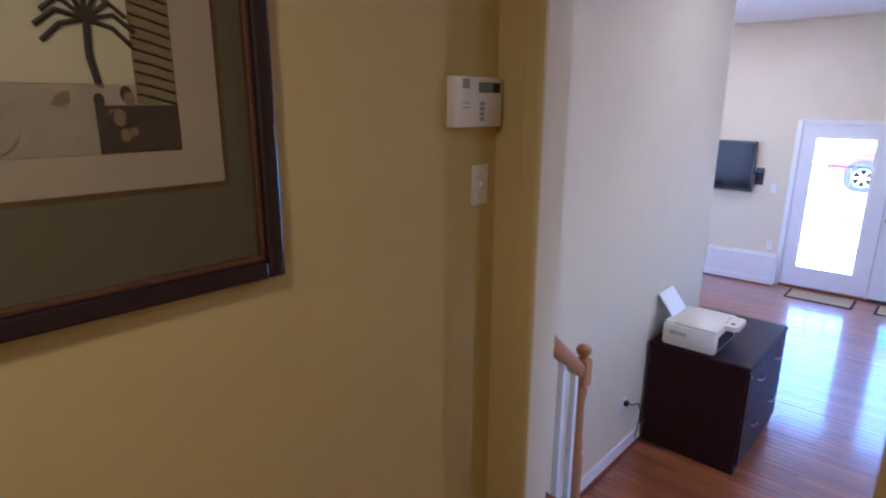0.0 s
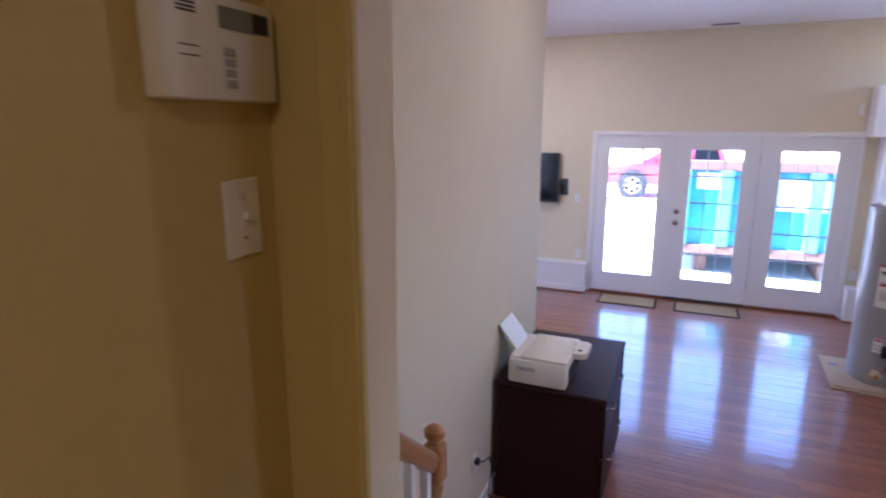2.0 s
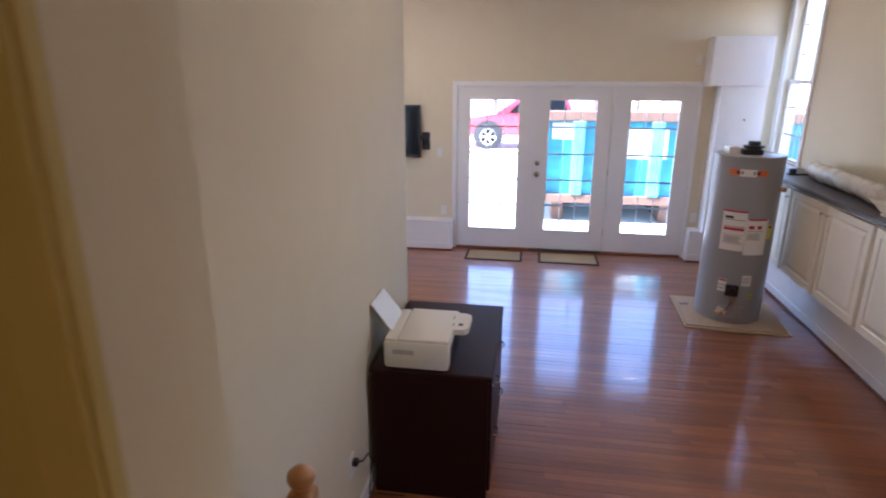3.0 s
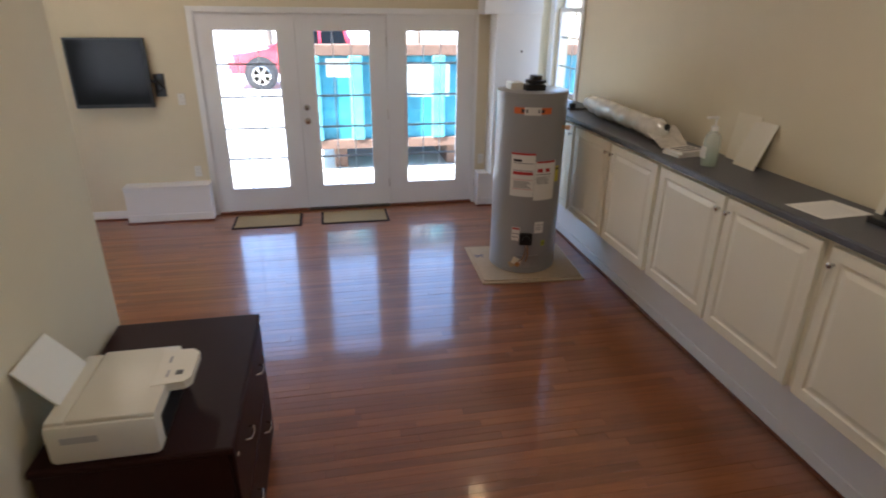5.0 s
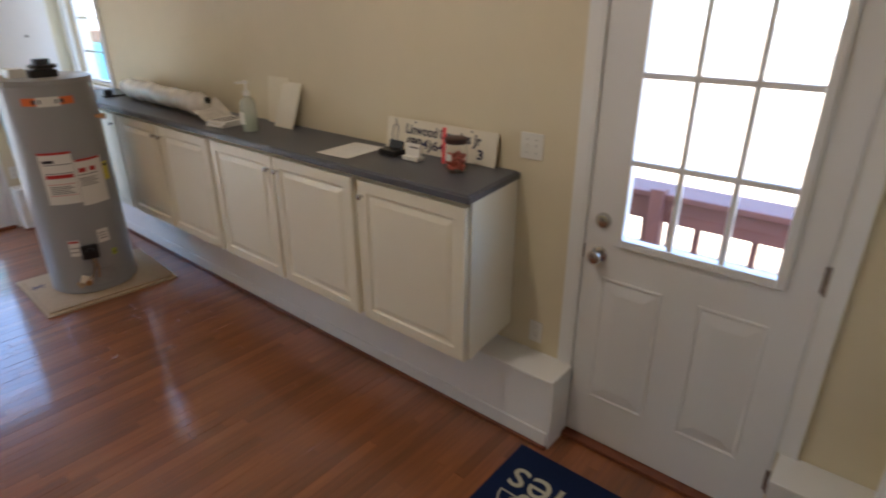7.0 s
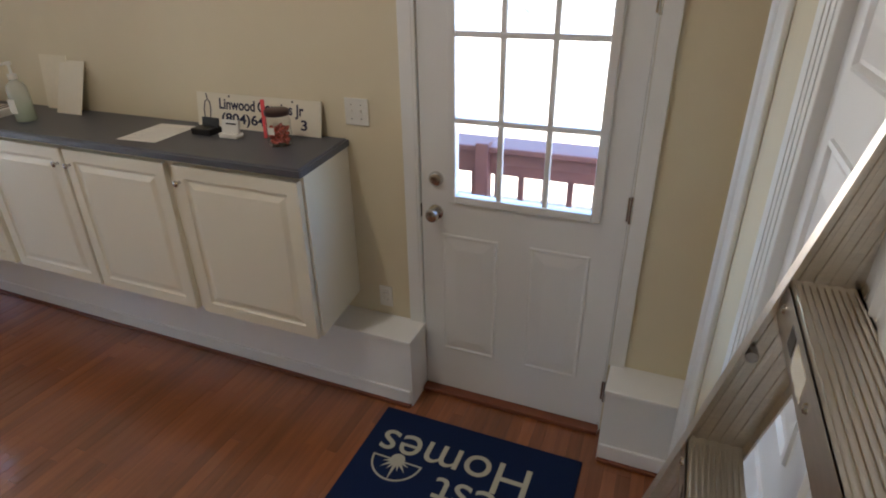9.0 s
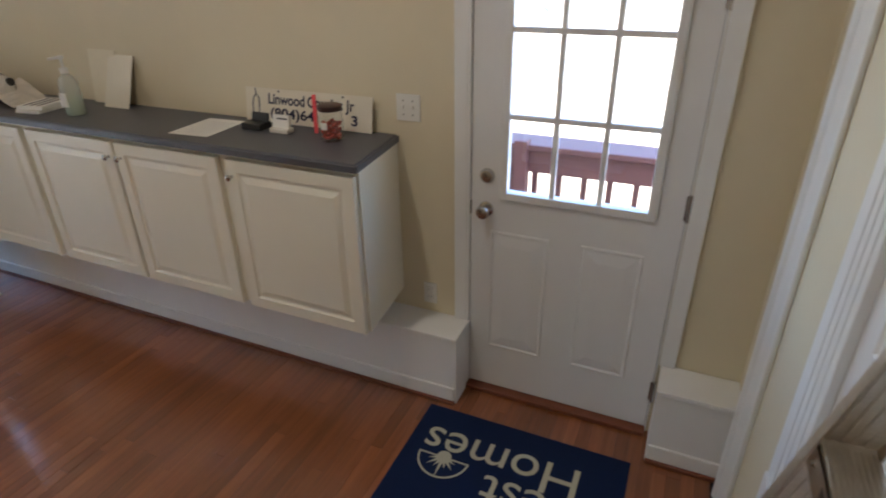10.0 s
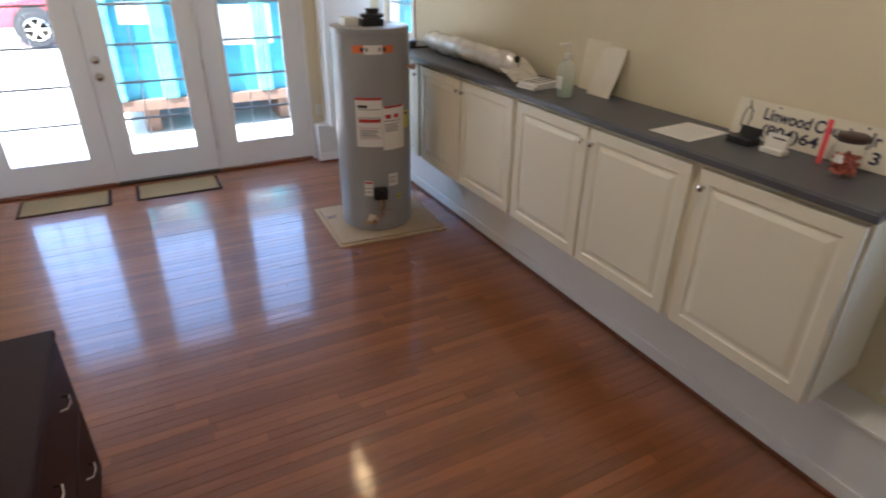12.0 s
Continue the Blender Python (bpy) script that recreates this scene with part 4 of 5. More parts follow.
# television on its arm
tv = thing("television", "black flat television on a wall arm", "television")
part("body", boxes((-2.41, -1.70, 8.135, 8.165, 1.19, 1.84), bevel=0.006), BLACK, tv)
part("screen", boxes((-2.385, -1.725, 8.132, 8.1352, 1.225, 1.822)), SCREEN, tv, "dark glossy screen")
part("back_shell", boxes((-2.25, -1.86, 8.165, 8.195, 1.26, 1.72), bevel=0.01), BLACK, tv)
part("wall_arm", tube([(-2.05, 8.19, 1.45), (-1.80, 8.21, 1.45), (-1.66, 8.19, 1.43), (-1.62, 8.22, 1.37), (-1.66, 8.248, 1.33)], 0.014), BLACK, tv, "black wall arm", True)
part("arm_plate", boxes((-1.70, -1.60, 8.236, 8.25, 1.28, 1.50), bevel=0.003), BLACK, tv, "black wall plate")

# framed picture in the hall
pic = thing("framed_picture", "palm tree print with green mat in a dark frame", "picture", at=(0, -0.03, -0.038))
PY0, PY1, PZ0, PZ1 = -0.40, 0.605, 1.995, 3.0
FRAMEWOOD = material("dark_frame_lacquer", (0.020, 0.012, 0.018), 0.18, grain=0.15, scale=12, coat=0.5)
GILT = material("copper_fillet", (0.17, 0.085, 0.04), 0.35, metal=0.6, grain=0.3, scale=40)
GREENMAT = material("olive_mat_board", (0.115, 0.093, 0.042), 0.9, grain=0.05, scale=30, blotch=0.05)
CREAMMAT = material("tan_mat_board", (0.38, 0.30, 0.185), 0.9, grain=0.08, scale=9, blotch=0.12)
X0 = -0.73


def rim(y0, y1, z0, z1, w, xa, xb, bevel=0.0):
    return boxes((xa, xb, y0, y0 + w, z0, z1), (xa, xb, y1 - w, y1, z0, z1), (xa, xb, y0 + w, y1 - w, z0, z0 + w), (xa, xb, y0 + w, y1 - w, z1 - w, z1), bevel=bevel)


part("frame", rim(PY0, PY1, PZ0, PZ1, 0.038, X0 + 0.001, X0 + 0.030, 0.006), FRAMEWOOD, pic)
part("fillet", rim(PY0 + 0.038, PY1 - 0.038, PZ0 + 0.038, PZ1 - 0.038, 0.012, X0 + 0.001, X0 + 0.022, 0.003), GILT, pic, "copper inner edge")
part("mat_board", boxes((X0 + 0.001, X0 + 0.008, PY0 + 0.03, PY1 - 0.03, PZ0 + 0.03, PZ1 - 0.03)), GREENMAT, pic, "olive mat board")
a, b, c, d = PY0 + 0.10, PY1 - 0.10, PZ0 + 0.202, PZ1 - 0.202
part("inner_line", boxes((X0 + 0.008, X0 + 0.0095, a, b, c, d)), GILT, pic, "copper line round the print")
part("inner_mat", boxes((X0 + 0.0095, X0 + 0.0105, a + 0.008, b - 0.008, c + 0.008, d - 0.008)), CREAMMAT, pic, "tan mat board")
PALM = material("dark_palm_print", (0.03, 0.02, 0.012), 0.8, grain=0.2, scale=40)
SKYP = material("pale_print", (0.52, 0.45, 0.25), 0.8, grain=0.05, scale=20)
SHELL = material("shell_print", (0.32, 0.25, 0.16), 0.8, grain=0.4, scale=14, blotch=0.3)
DARKP = material("dark_print", (0.045, 0.025, 0.017), 0.8, grain=0.3, scale=18)
STRAW = material("straw_print", (0.20, 0.14, 0.055), 0.8, grain=0.4, scale=60, stretch=(1, 0.3, 4))
x = X0 + 0.0105
part("print_field", boxes((x, x + 0.001, -0.22, 0.29, 2.268, 2.377)), SHELL, pic)
part("print_field", boxes((x, x + 0.001, 0.29, 0.422, 2.268, 2.345)), DARKP, pic)
part("print_field", boxes((x, x + 0.001, 0.10, 0.355, 2.378, 2.62)), SKYP, pic)
part("print_field", boxes((x, x + 0.001, 0.356, 0.422, 2.346, 2.62)), STRAW, pic)
part("print_field", boxes((x, x + 0.001, -0.22, 0.099, 2.378, 2.62)), SHELL, pic)
part("palm_trunk", tube([(x + 0.0015, 0.300, 2.378), (x + 0.0015, 0.292, 2.42), (x + 0.0015, 0.294, 2.475)], 0.006, 6), PALM, pic)
for k in range(9):
    ang = radians(-25 + 230 * k / 8)
    tip = (0.294 + 0.070 * math.cos(ang), 2.470 + 0.045 * math.sin(ang) - 0.012)
    midp = (0.294 + 0.040 * math.cos(ang), 2.482 + 0.040 * math.sin(ang))
    part("palm_leaf", tube([(x + 0.0015, 0.294, 2.475), (x + 0.0015, *midp), (x + 0.0015, *tip)], 0.0042, 5), PALM, pic)
for k in range(15):
    z = 2.352 + 0.018 * k
    part("straw_line", tube([(x + 0.0014, 0.358, z + 0.012), (x + 0.0014, 0.385, z + 0.006), (x + 0.0014, 0.420, z - 0.004)], 0.0022, 5), PALM, pic)
rndp = random.Random(3)
PALE = material("pale_shell_print", (0.44, 0.37, 0.26), 0.8, grain=0.25, scale=40)
for k in range(16):
    cy, cz, ry, rz, tw = rndp.uniform(-0.1, 0.27), rndp.uniform(2.28, 2.365), rndp.uniform(0.012, 0.035), rndp.uniform(0.008, 0.02), rndp.uniform(0, 3.1)
    bm = poly([(ry * math.cos(a) * (1 + 0.2 * math.sin(3 * a)), rz * math.sin(a)) for a in [6.283 * j / 18 for j in range(18)]], 0, 0.0005 + 0.0001 * k)
    bm.transform(Matrix.Translation((x + 0.001, cy, cz)) @ Matrix.Rotation(tw, 4, "X") @ Matrix(((0, 0, 1, 0), (1, 0, 0, 0), (0, 1, 0, 0), (0, 0, 0, 1))))
    part("shell_print", bm, (SHELL, CREAMMAT, SHELL, STRAW)[k % 4], pic)
for k in range(10):
    cy, cz, r = rndp.uniform(0.295, 0.345), rndp.uniform(2.275, 2.365), rndp.uniform(0.006, 0.013)
    bm = poly([(r * math.cos(a), r * 1.4 * math.sin(a)) for a in [6.283 * j / 12 for j in range(12)]], 0, 0.0006 + 0.0001 * k)
    bm.transform(Matrix.Translation((x + 0.001, cy, cz)) @ Matrix(((0, 0, 1, 0), (1, 0, 0, 0), (0, 1, 0, 0), (0, 0, 0, 1))))
    part("leaf_print", bm, (PALM, STRAW)[k % 2], pic)
gl = part("picture_glass", boxes((X0 + 0.014, X0 + 0.016, PY0 + 0.045, PY1 - 0.045, PZ0 + 0.045, PZ1 - 0.045)), PANE, pic, "clear glass")
gl.visible_shadow = False

# newel, rail and balusters
nw = thing("stair_rail", "honey oak handrail with turned newel and white balusters", "handrail")
NX, NY, NB, NT = -0.812, 2.145, 0.38, -0.048
part("newel_post", lathe([(0.030, NB), (0.030, NB + 0.30), (0.022, NB + 0.32), (0.026, NB + 0.36), (0.021, NB + 0.40), (0.019, NB + 0.57), (0.024, NB + 0.62), (0.030, NB + 0.65), (0.024, NB + 0.675)], 20, at=(NX, NY, 0)), RAILWOOD, nw, "turned oak newel", True)
part("newel_block", boxes((NX - 0.034, NX + 0.034, NY - 0.034, NY + 0.034, 1.095 + NT, 1.235 + NT), bevel=0.012), RAILWOOD, nw)
part("newel_cap", lathe([(0.022, 1.232), (0.020, 1.246), (0.031, 1.258), (0.036, 1.272), (0.034, 1.286), (0.022, 1.298), (0.008, 1.303)], 20, at=(NX, NY, NT)), RAILWOOD, nw, "rounded oak cap", True)
part("rail", beam((NX, 1.657, 1.520), (NX, NY - 0.03, 1.132), 0.058, 0.066, bevel=0.016), RAILWOOD, nw, "", True)
for y in (1.72, 1.84, 1.96, 2.07):
    zb = HALL - 0.19 * (1 + int((y - 1.66) / 0.26))
    part("baluster", boxes((NX - 0.015, NX + 0.015, y - 0.015, y + 0.015, zb, 1.520 - (y - 1.657) * 0.847 - 0.03), bevel=0.003), WHITE, nw, "white square baluster")

# ---- things on the worktop ----
# roll in clear wrap
rl = thing("wrapped_roll", "pale roll wrapped in crinkled clear plastic", "roll")
WRAP = material("clear_wrap", (0.66, 0.62, 0.54), 0.14, grain=0.35, scale=11, bump=1.0, bscale=18, spec=0.9)
ROLLW = material("pale_roll", (0.66, 0.60, 0.48), 0.55, grain=0.06, scale=20)
bm = lathe([(0.02, 0.0), (0.050, 0.03), (0.066, 0.12)] + [(0.072 + 0.004 * math.sin(1.7 * k), 0.12 + 0.05 * k) for k in range(1, 24)] + [(0.064, 1.34), (0.03, 1.37)], 26)
for v in bm.verts:
    v.co += Vector((noise.noise(v.co * 9), noise.noise(v.co * 9 + Vector((5, 0, 0))), 0)) * 0.014
bm.transform(Matrix.Translation((2.27, 6.80, WT + 0.082)) @ Matrix.Rotation(radians(-3), 4, "Z") @ Matrix.Rotation(radians(90), 4, "X"))
part("wrap", bm, WRAP, rl, "crinkled clear plastic", True)
part("core_end", lathe([(0.020, 0), (0.022, 0.02), (0.014, 0.022)], 18, at=(2.22, 5.45, WT + 0.112), turn=Matrix.Rotation(radians(90), 4, "X")), BLACK, rl, "dark end of the core", True)
bm = bmesh.new()
bmesh.ops.create_grid(bm, x_segments=14, y_segments=12, size=0.5)
for v in bm.verts:
    u, w = v.co.x + 0.5, v.co.y + 0.5
    v.co = Vector((2.10 + 0.20 * u + 0.03 * w, 5.27 + 0.24 * w, WT + 0.006 + 0.10 * w * (0.5 + 0.5 * u) + 0.018 * abs(noise.noise(Vector((u * 5, w * 5, 1))))))
part("loose_wrap", bm, WRAP, rl, "loose end of the wrap", True)
# small black clamp far along
cl = thing("black_tool", "small black tool lying on the worktop", "tool")
part("base", boxes((2.13, 2.30, 6.86, 6.94, WT + 0.001, WT + 0.014), bevel=0.004), BLACK, cl)
part("knob", lathe([(0.03, 0.014), (0.034, 0.03), (0.03, 0.055), (0.012, 0.06)], 16, at=(2.17, 6.90, WT)), BLACK, cl, "", True)
# books
bk = thing("book_stack", "two thin books with printed covers", "books")
for k, (dx, ang) in enumerate(((0.0, 8), (0.008, 14))):
    b1 = part("book", boxes((-0.10, 0.10, -0.075, 0.075, 0, 0.018), bevel=0.002), PAPER, bk)
    b1.matrix_local = pose(2.16 + dx, 5.12, WT + 0.001 + 0.0185 * k, 0, 0, ang)
    part("cover", boxes((-0.098, 0.098, -0.073, 0.073, 0.018, 0.0184)), CREAMPAPER if k == 0 else PAPER, b1)
    if k:
        for y in (-0.05, -0.01, 0.03):
            part("print", boxes((-0.085, 0.085, y, y + 0.018, 0.0184, 0.019)), INK, b1)
# soap pump
sp = thing("soap_bottle", "clear pump bottle half full of green soap", "soap bottle", at=(2.15, 4.85, WT + 0.001))
sp.scale = (1.15, 1.15, 1.15)
CLEAR = glass_like("clear_plastic", (0.96, 0.97, 0.95), 0.05)
FROST = material("cloudy_plastic", (0.74, 0.78, 0.70), 0.15, grain=0.03, scale=30)
FROST.node_tree.nodes["Principled BSDF"].inputs["Alpha"].default_value = 0.5
part("bottle", lathe([(0.036, 0), (0.040, 0.006), (0.040, 0.13), (0.034, 0.155), (0.016, 0.172), (0.016, 0.18)], 24), FROST, sp, "clear plastic bottle", True)
part("soap", lathe([(0.034, 0.003), (0.0375, 0.008), (0.0375, 0.07)], 24), material("green_soap", (0.50, 0.74, 0.46), 0.15, grain=0.05, scale=30), sp, "green liquid soap", True)
part("sticker", boxes((-0.042, -0.040, -0.022, 0.022, 0.04, 0.10)), PAPER, sp, "pale sticker")
part("pump", lathe([(0.018, 0.178), (0.018, 0.20), (0.006, 0.202), (0.006, 0.235), (0.012, 0.237), (0.012, 0.25)], 16), PLASTIC, sp, "ivory pump head", True)
part("spout", boxes((-0.055, 0.0, -0.006, 0.006, 0.238, 0.249), bevel=0.003), PLASTIC, sp)
# leaning folders
MANILA = material("manila_board", (0.80, 0.73, 0.56), 0.8, spec=0.2, grain=0.05, scale=30, blotch=0.05)
for y0, y1, h, x, lab, mat in ((4.815, 5.02, 0.28, 2.39, "pale manila board leaning on the wall", MANILA), (4.685, 4.865, 0.275, 2.325, "cream folded card leaning on the wall", CREAMPAPER)):
    fo = thing("leaning_card", lab, "card")
    ob = part("sheet", boxes((-0.002, 0.002, y0, y1, 0, h)), mat, fo)
    ob.matrix_local = Matrix.Translation((x, 0, WT + 0.001)) @ Matrix.Rotation(math.asin((EAST - 0.004 - x) / h), 4, "Y")
# sheet of paper
sh = thing("paper_sheet", "white printed sheet lying on the worktop", "paper")
ob = part("sheet", boxes((-0.14, 0.14, -0.108, 0.108, 0, 0.0012)), PAPER, sh)
ob.matrix_local = pose(2.205, 4.025, WT + 0.001, 0, 0, 4)
for k in range(14):
    part("print", boxes((-0.11 + 0.015 * k, -0.108 + 0.015 * k, -0.085, 0.085 - 0.025 * (k % 3), 0.0012, 0.0015)), LEAD, ob)
# name board
nb = thing("name_board", "white name board leaning against the wall", "sign")
NBY0, NBY1, NBH = 3.25, 3.95, 0.158
lean = Matrix.Translation((2.385, (NBY0 + NBY1) / 2, WT + 0.001)) @ Matrix.Rotation(radians(10), 4, "Y")
brd = part("board", boxes((-0.003, 0.003, -(NBY1 - NBY0) / 2, (NBY1 - NBY0) / 2, 0, NBH), bevel=0.001), CREAMPAPER, nb)
brd.matrix_local = lean
wt_turn = Matrix(((0, 0, -1, 0), (-1, 0, 0, 0), (0, 1, 0, 0), (0, 0, 0, 1)))
NAVYINK = material("navy_print", (0.012, 0.012, 0.05), 0.6, grain=0.05, scale=50)


def word_row(row, size, start, height, squeeze, gap):
    """Words one after another along the board, each a mesh of its own."""
    at = start
    for body in row:
        ob = words(body, size, (-0.0034, at, height), wt_turn, NAVYINK, brd, squeeze=squeeze, bold=0.0014)
        wide = squeeze * (max(v.co.x for v in ob.data.vertices) - min(v.co.x for v in ob.data.vertices))
        ob.location.y -= wide / 2
        at -= wide + gap


word_row(("Linwood", "Cousins", "Jr"), 0.068, 0.215, 0.088, 0.88, 0.016)
word_row(("(804)64", "3"), 0.062, 0.205, 0.026, 1.3, 0.20)
part("drawing", tube([(-0.004, 0.305, 0.04), (-0.004, 0.308, 0.08), (-0.004, 0.30, 0.115), (-0.004, 0.285, 0.125), (-0.004, 0.272, 0.112), (-0.004, 0.268, 0.08), (-0.004, 0.272, 0.04), (-0.004, 0.305, 0.04)], 0.0025, 6), NAVYINK, brd, "ink drawing of a pump")
part("drawing", tube([(-0.004, 0.285, 0.125), (-0.004, 0.292, 0.152)], 0.0025, 6), NAVYINK, brd)
for y in (0.155, -0.20):
    part("hole", lathe([(0.005, 0), (0.005, 0.001)], 10, at=(-0.0032, y, NBH - 0.012), turn=Matrix.Rotation(radians(-90), 4, "Y")), INK, brd)
# card stands
cs = thing("card_holder", "black plastic card holder", "card holder")
part("base", boxes((2.235, 2.315, 3.745, 3.855, WT + 0.001, WT + 0.030), bevel=0.004), BLACK, cs)
ob = part("back", boxes((-0.003, 0.003, -0.048, 0.048, 0, 0.042), bevel=0.002), BLACK, cs)
ob.matrix_local = Matrix.Translation((2.295, 3.79, WT + 0.028)) @ Matrix.Rotation(radians(12), 4, "Y")
c2 = thing("card_holder", "small clear holder with white cards", "card holder")
part("tray", boxes((2.235, 2.285, 3.595, 3.695, WT + 0.001, WT + 0.022), bevel=0.003), PLASTIC, c2)
ob = part("cards", boxes((-0.008, 0.008, -0.045, 0.045, 0, 0.058), bevel=0.001), PAPER, c2)
ob.matrix_local = Matrix.Translation((2.262, 3.645, WT + 0.02)) @ Matrix.Rotation(radians(12), 4, "Y")
part("print", boxes((-0.0095, -0.008, -0.035, 0.02, 0.038, 0.044)), INK, ob)
# jar
jr = thing("glass_jar", "glass jar of red sweets with a dark lid", "jar", at=(2.245, 3.365, WT + 0.001))
part("jar", lathe([(0.048, 0), (0.052, 0.005), (0.052, 0.11), (0.046, 0.122), (0.046, 0.13)], 28), CLEAR, jr, "clear glass", True)
part("lid", lathe([(0.050, 0.128), (0.052, 0.131), (0.052, 0.148), (0.046, 0.152)], 28), material("brown_lid", (0.06, 0.03, 0.025), 0.4, grain=0.1, scale=40), jr, "dark brown lid", True)
SWEET = material("red_sweets", (0.60, 0.14, 0.10), 0.35, grain=0.2, scale=60, spread=0.5)
bm = bmesh.new()
rnd = random.Random(4)
for k in range(120):
    a, r = rnd.random() * 6.283, 0.040 * math.sqrt(rnd.random())
    bmesh.ops.create_icosphere(bm, subdivisions=1, radius=0.011, matrix=Matrix.Translation((r * math.cos(a), r * math.sin(a), 0.012 + 0.065 * rnd.random())) @ Matrix.Diagonal((1, 0.8, 0.7, 1)))
part("sweets", bm, SWEET, jr, "red wrapped sweets", True)
part("sticker", boxes((-0.054, -0.0525, -0.016, 0.016, 0.055, 0.085)), PAPER, jr, "small white sticker")
st = thing("red_stick", "coral red plastic stick leaning on the board", "stick")
ob = part("stick", boxes((-0.003, 0.003, -0.010, 0.010, 0, 0.168), bevel=0.002), PINK, st)
ob.matrix_local = Matrix.Translation((2.300, 3.485, WT + 0.001)) @ Matrix.Rotation(radians(8), 4, "Y") @ Matrix.Rotation(radians(-4), 4, "X")

# ---- ladder against the south wall ----
lad = thing("step_ladder", "bare aluminium step ladder leaning by the door", "ladder")
LX0, LX1, FLAT = 0.575, 1.0, 0.24
def rail_y(z):
    """The front edge of the ladder's rails at height z."""
    return 2.044 - FLAT * z
for x, s in ((LX1, -1), (LX0, 1)):
    lean_up = Vector((0, -FLAT, 1)).normalized()
    back = Vector((0, -1, -FLAT)).normalized()
    m = Matrix((Vector((s, 0, 0)), back, lean_up)).transposed().to_4x4()
    m.translation = (x, rail_y(0), 0)
    L = 1.90 * math.sqrt(1 + FLAT ** 2)
    bm = boxes((-0.003, 0.0, 0.0, 0.078, 0.0, L), (0.0, 0.020, 0.0, 0.0025, 0.0, L), (0.0, 0.020, 0.0755, 0.078, 0.0, L))
    bm.transform(m)
    r = part("side_rail", bm, ALU, lad, "ribbed aluminium channel")
    for k in range(4):
        bm = boxes((0.0, 0.0022, 0.014 + 0.015 * k, 0.020 + 0.015 * k, 0.0, L), bevel=0.0009)
        bm.transform(m)
        part("rib", bm, ALU, r)
    bm = boxes((-0.006, 0.024, -0.004, 0.082, 0.0, 0.05), bevel=0.004)
    bm.transform(m)
    part("foot", bm, BLACK, r, "black rubber foot")
for k in range(6):
    z = 0.263 + 0.277 * k
    y1 = rail_y(z) - 0.003
    tr = part("step", boxes((LX0, LX1, y1 - 0.074, y1, z - 0.003, z), (LX0, LX1, y1 - 0.0025, y1, z - 0.052, z), (LX0, LX1, y1 - 0.074, y1 - 0.0715, z - 0.03, z)), ALU, lad)
    for j in range(9):
        part("tread_ridge", boxes((LX0 + 0.004, LX1 - 0.012, y1 - 0.010 - 0.0075 * j, y1 - 0.0065 - 0.0075 * j, z, z + 0.0022), bevel=0.0007), ALU, tr)
    for x in (LX1 - 0.03, LX1 - 0.21, LX0 + 0.03):
        part("rivet", lathe([(0.006, 0), (0.005, 0.003), (0.002, 0.004)], 10, at=(x, y1, z - 0.026), turn=Matrix.Rotation(radians(-90), 4, "X")), CHROME, tr)
    part("rivet_hole", boxes((LX1 - 0.115, LX1 - 0.085, y1 - 0.001, y1 + 0.0006, z - 0.038, z - 0.012), bevel=0.001), BRONZE, tr)
    part("sticker", boxes((LX1 - 0.185, LX1 - 0.125, y1, y1 + 0.0006, z - 0.042, z - 0.012)), CREAMPAPER, tr, "worn paper sticker")
part("spreader_bolt", lathe([(0.008, 0), (0.008, 0.02), (0.005, 0.022)], 10, at=(LX1 - 0.022, rail_y(1.54) - 0.012, 1.54), turn=Matrix.Rotation(radians(90), 4, "Y")), CHROME, lad)
part("top_cap", boxes((LX0 - 0.01, LX1 + 0.01, rail_y(1.90) - 0.085, rail_y(1.90) + 0.004, 1.90, 1.93), bevel=0.004), ALU, lad)

# ---- outside ----
setting("ground", boxes((-140, 140, -60, 240, -0.60, -0.22)), GRAVEL, "pale gravel yard in sunlight", "ground")
setting("patio", boxes((-4.5, 2.6, NORTH + 0.16, 10.2, -0.22, -0.08)), GRAVEL, "pale concrete apron outside the doors", "patio")


def dumpster():
    d = thing("dumpster", "battered teal roll-off dumpster with rusty rails", "dumpster", at=(-0.45, 10.75, -0.22))
    L, Wd, H, base = 6.6, 2.3, 1.72, 0.36
    part("tub", boxes((0, L, 0.05, Wd, base, H), bevel=0.02), TEAL, d)
    part("top_rail", boxes((-0.05, L + 0.05, -0.03, 0.09, H - 0.02, H + 0.14), (-0.05, 0.07, 0.09, Wd, H - 0.02, H + 0.14), bevel=0.015), RUST, d, "rusty top rail")
    part("bottom_rail", boxes((-0.02, L, -0.02, 0.10, base - 0.02, base + 0.12), bevel=0.01), RUST, d, "rusty bottom rail")
    for k in range(11):
        part("side_rib", boxes((0.16 + 0.62 * k, 0.36 + 0.62 * k, -0.045, 0.06, base + 0.12, H - 0.02), bevel=0.02), WORNTEAL, d, "pressed steel rib")
    part("label_patch", boxes((0.45, 0.85, 0.046, 0.049, H - 0.32, H - 0.06)), PAPER, d, "white painted patch")
    part("label_patch", boxes((1.62, 2.3, 0.046, 0.049, H - 0.62, H - 0.12)), PAPER, d, "white painted patch")
    for k in range(4):
        part("skid", boxes((0.5 + 1.8 * k, 0.7 + 1.8 * k, 0.2, Wd - 0.1, 0, base), bevel=0.02), RUST, d)
    return d


dumpster()


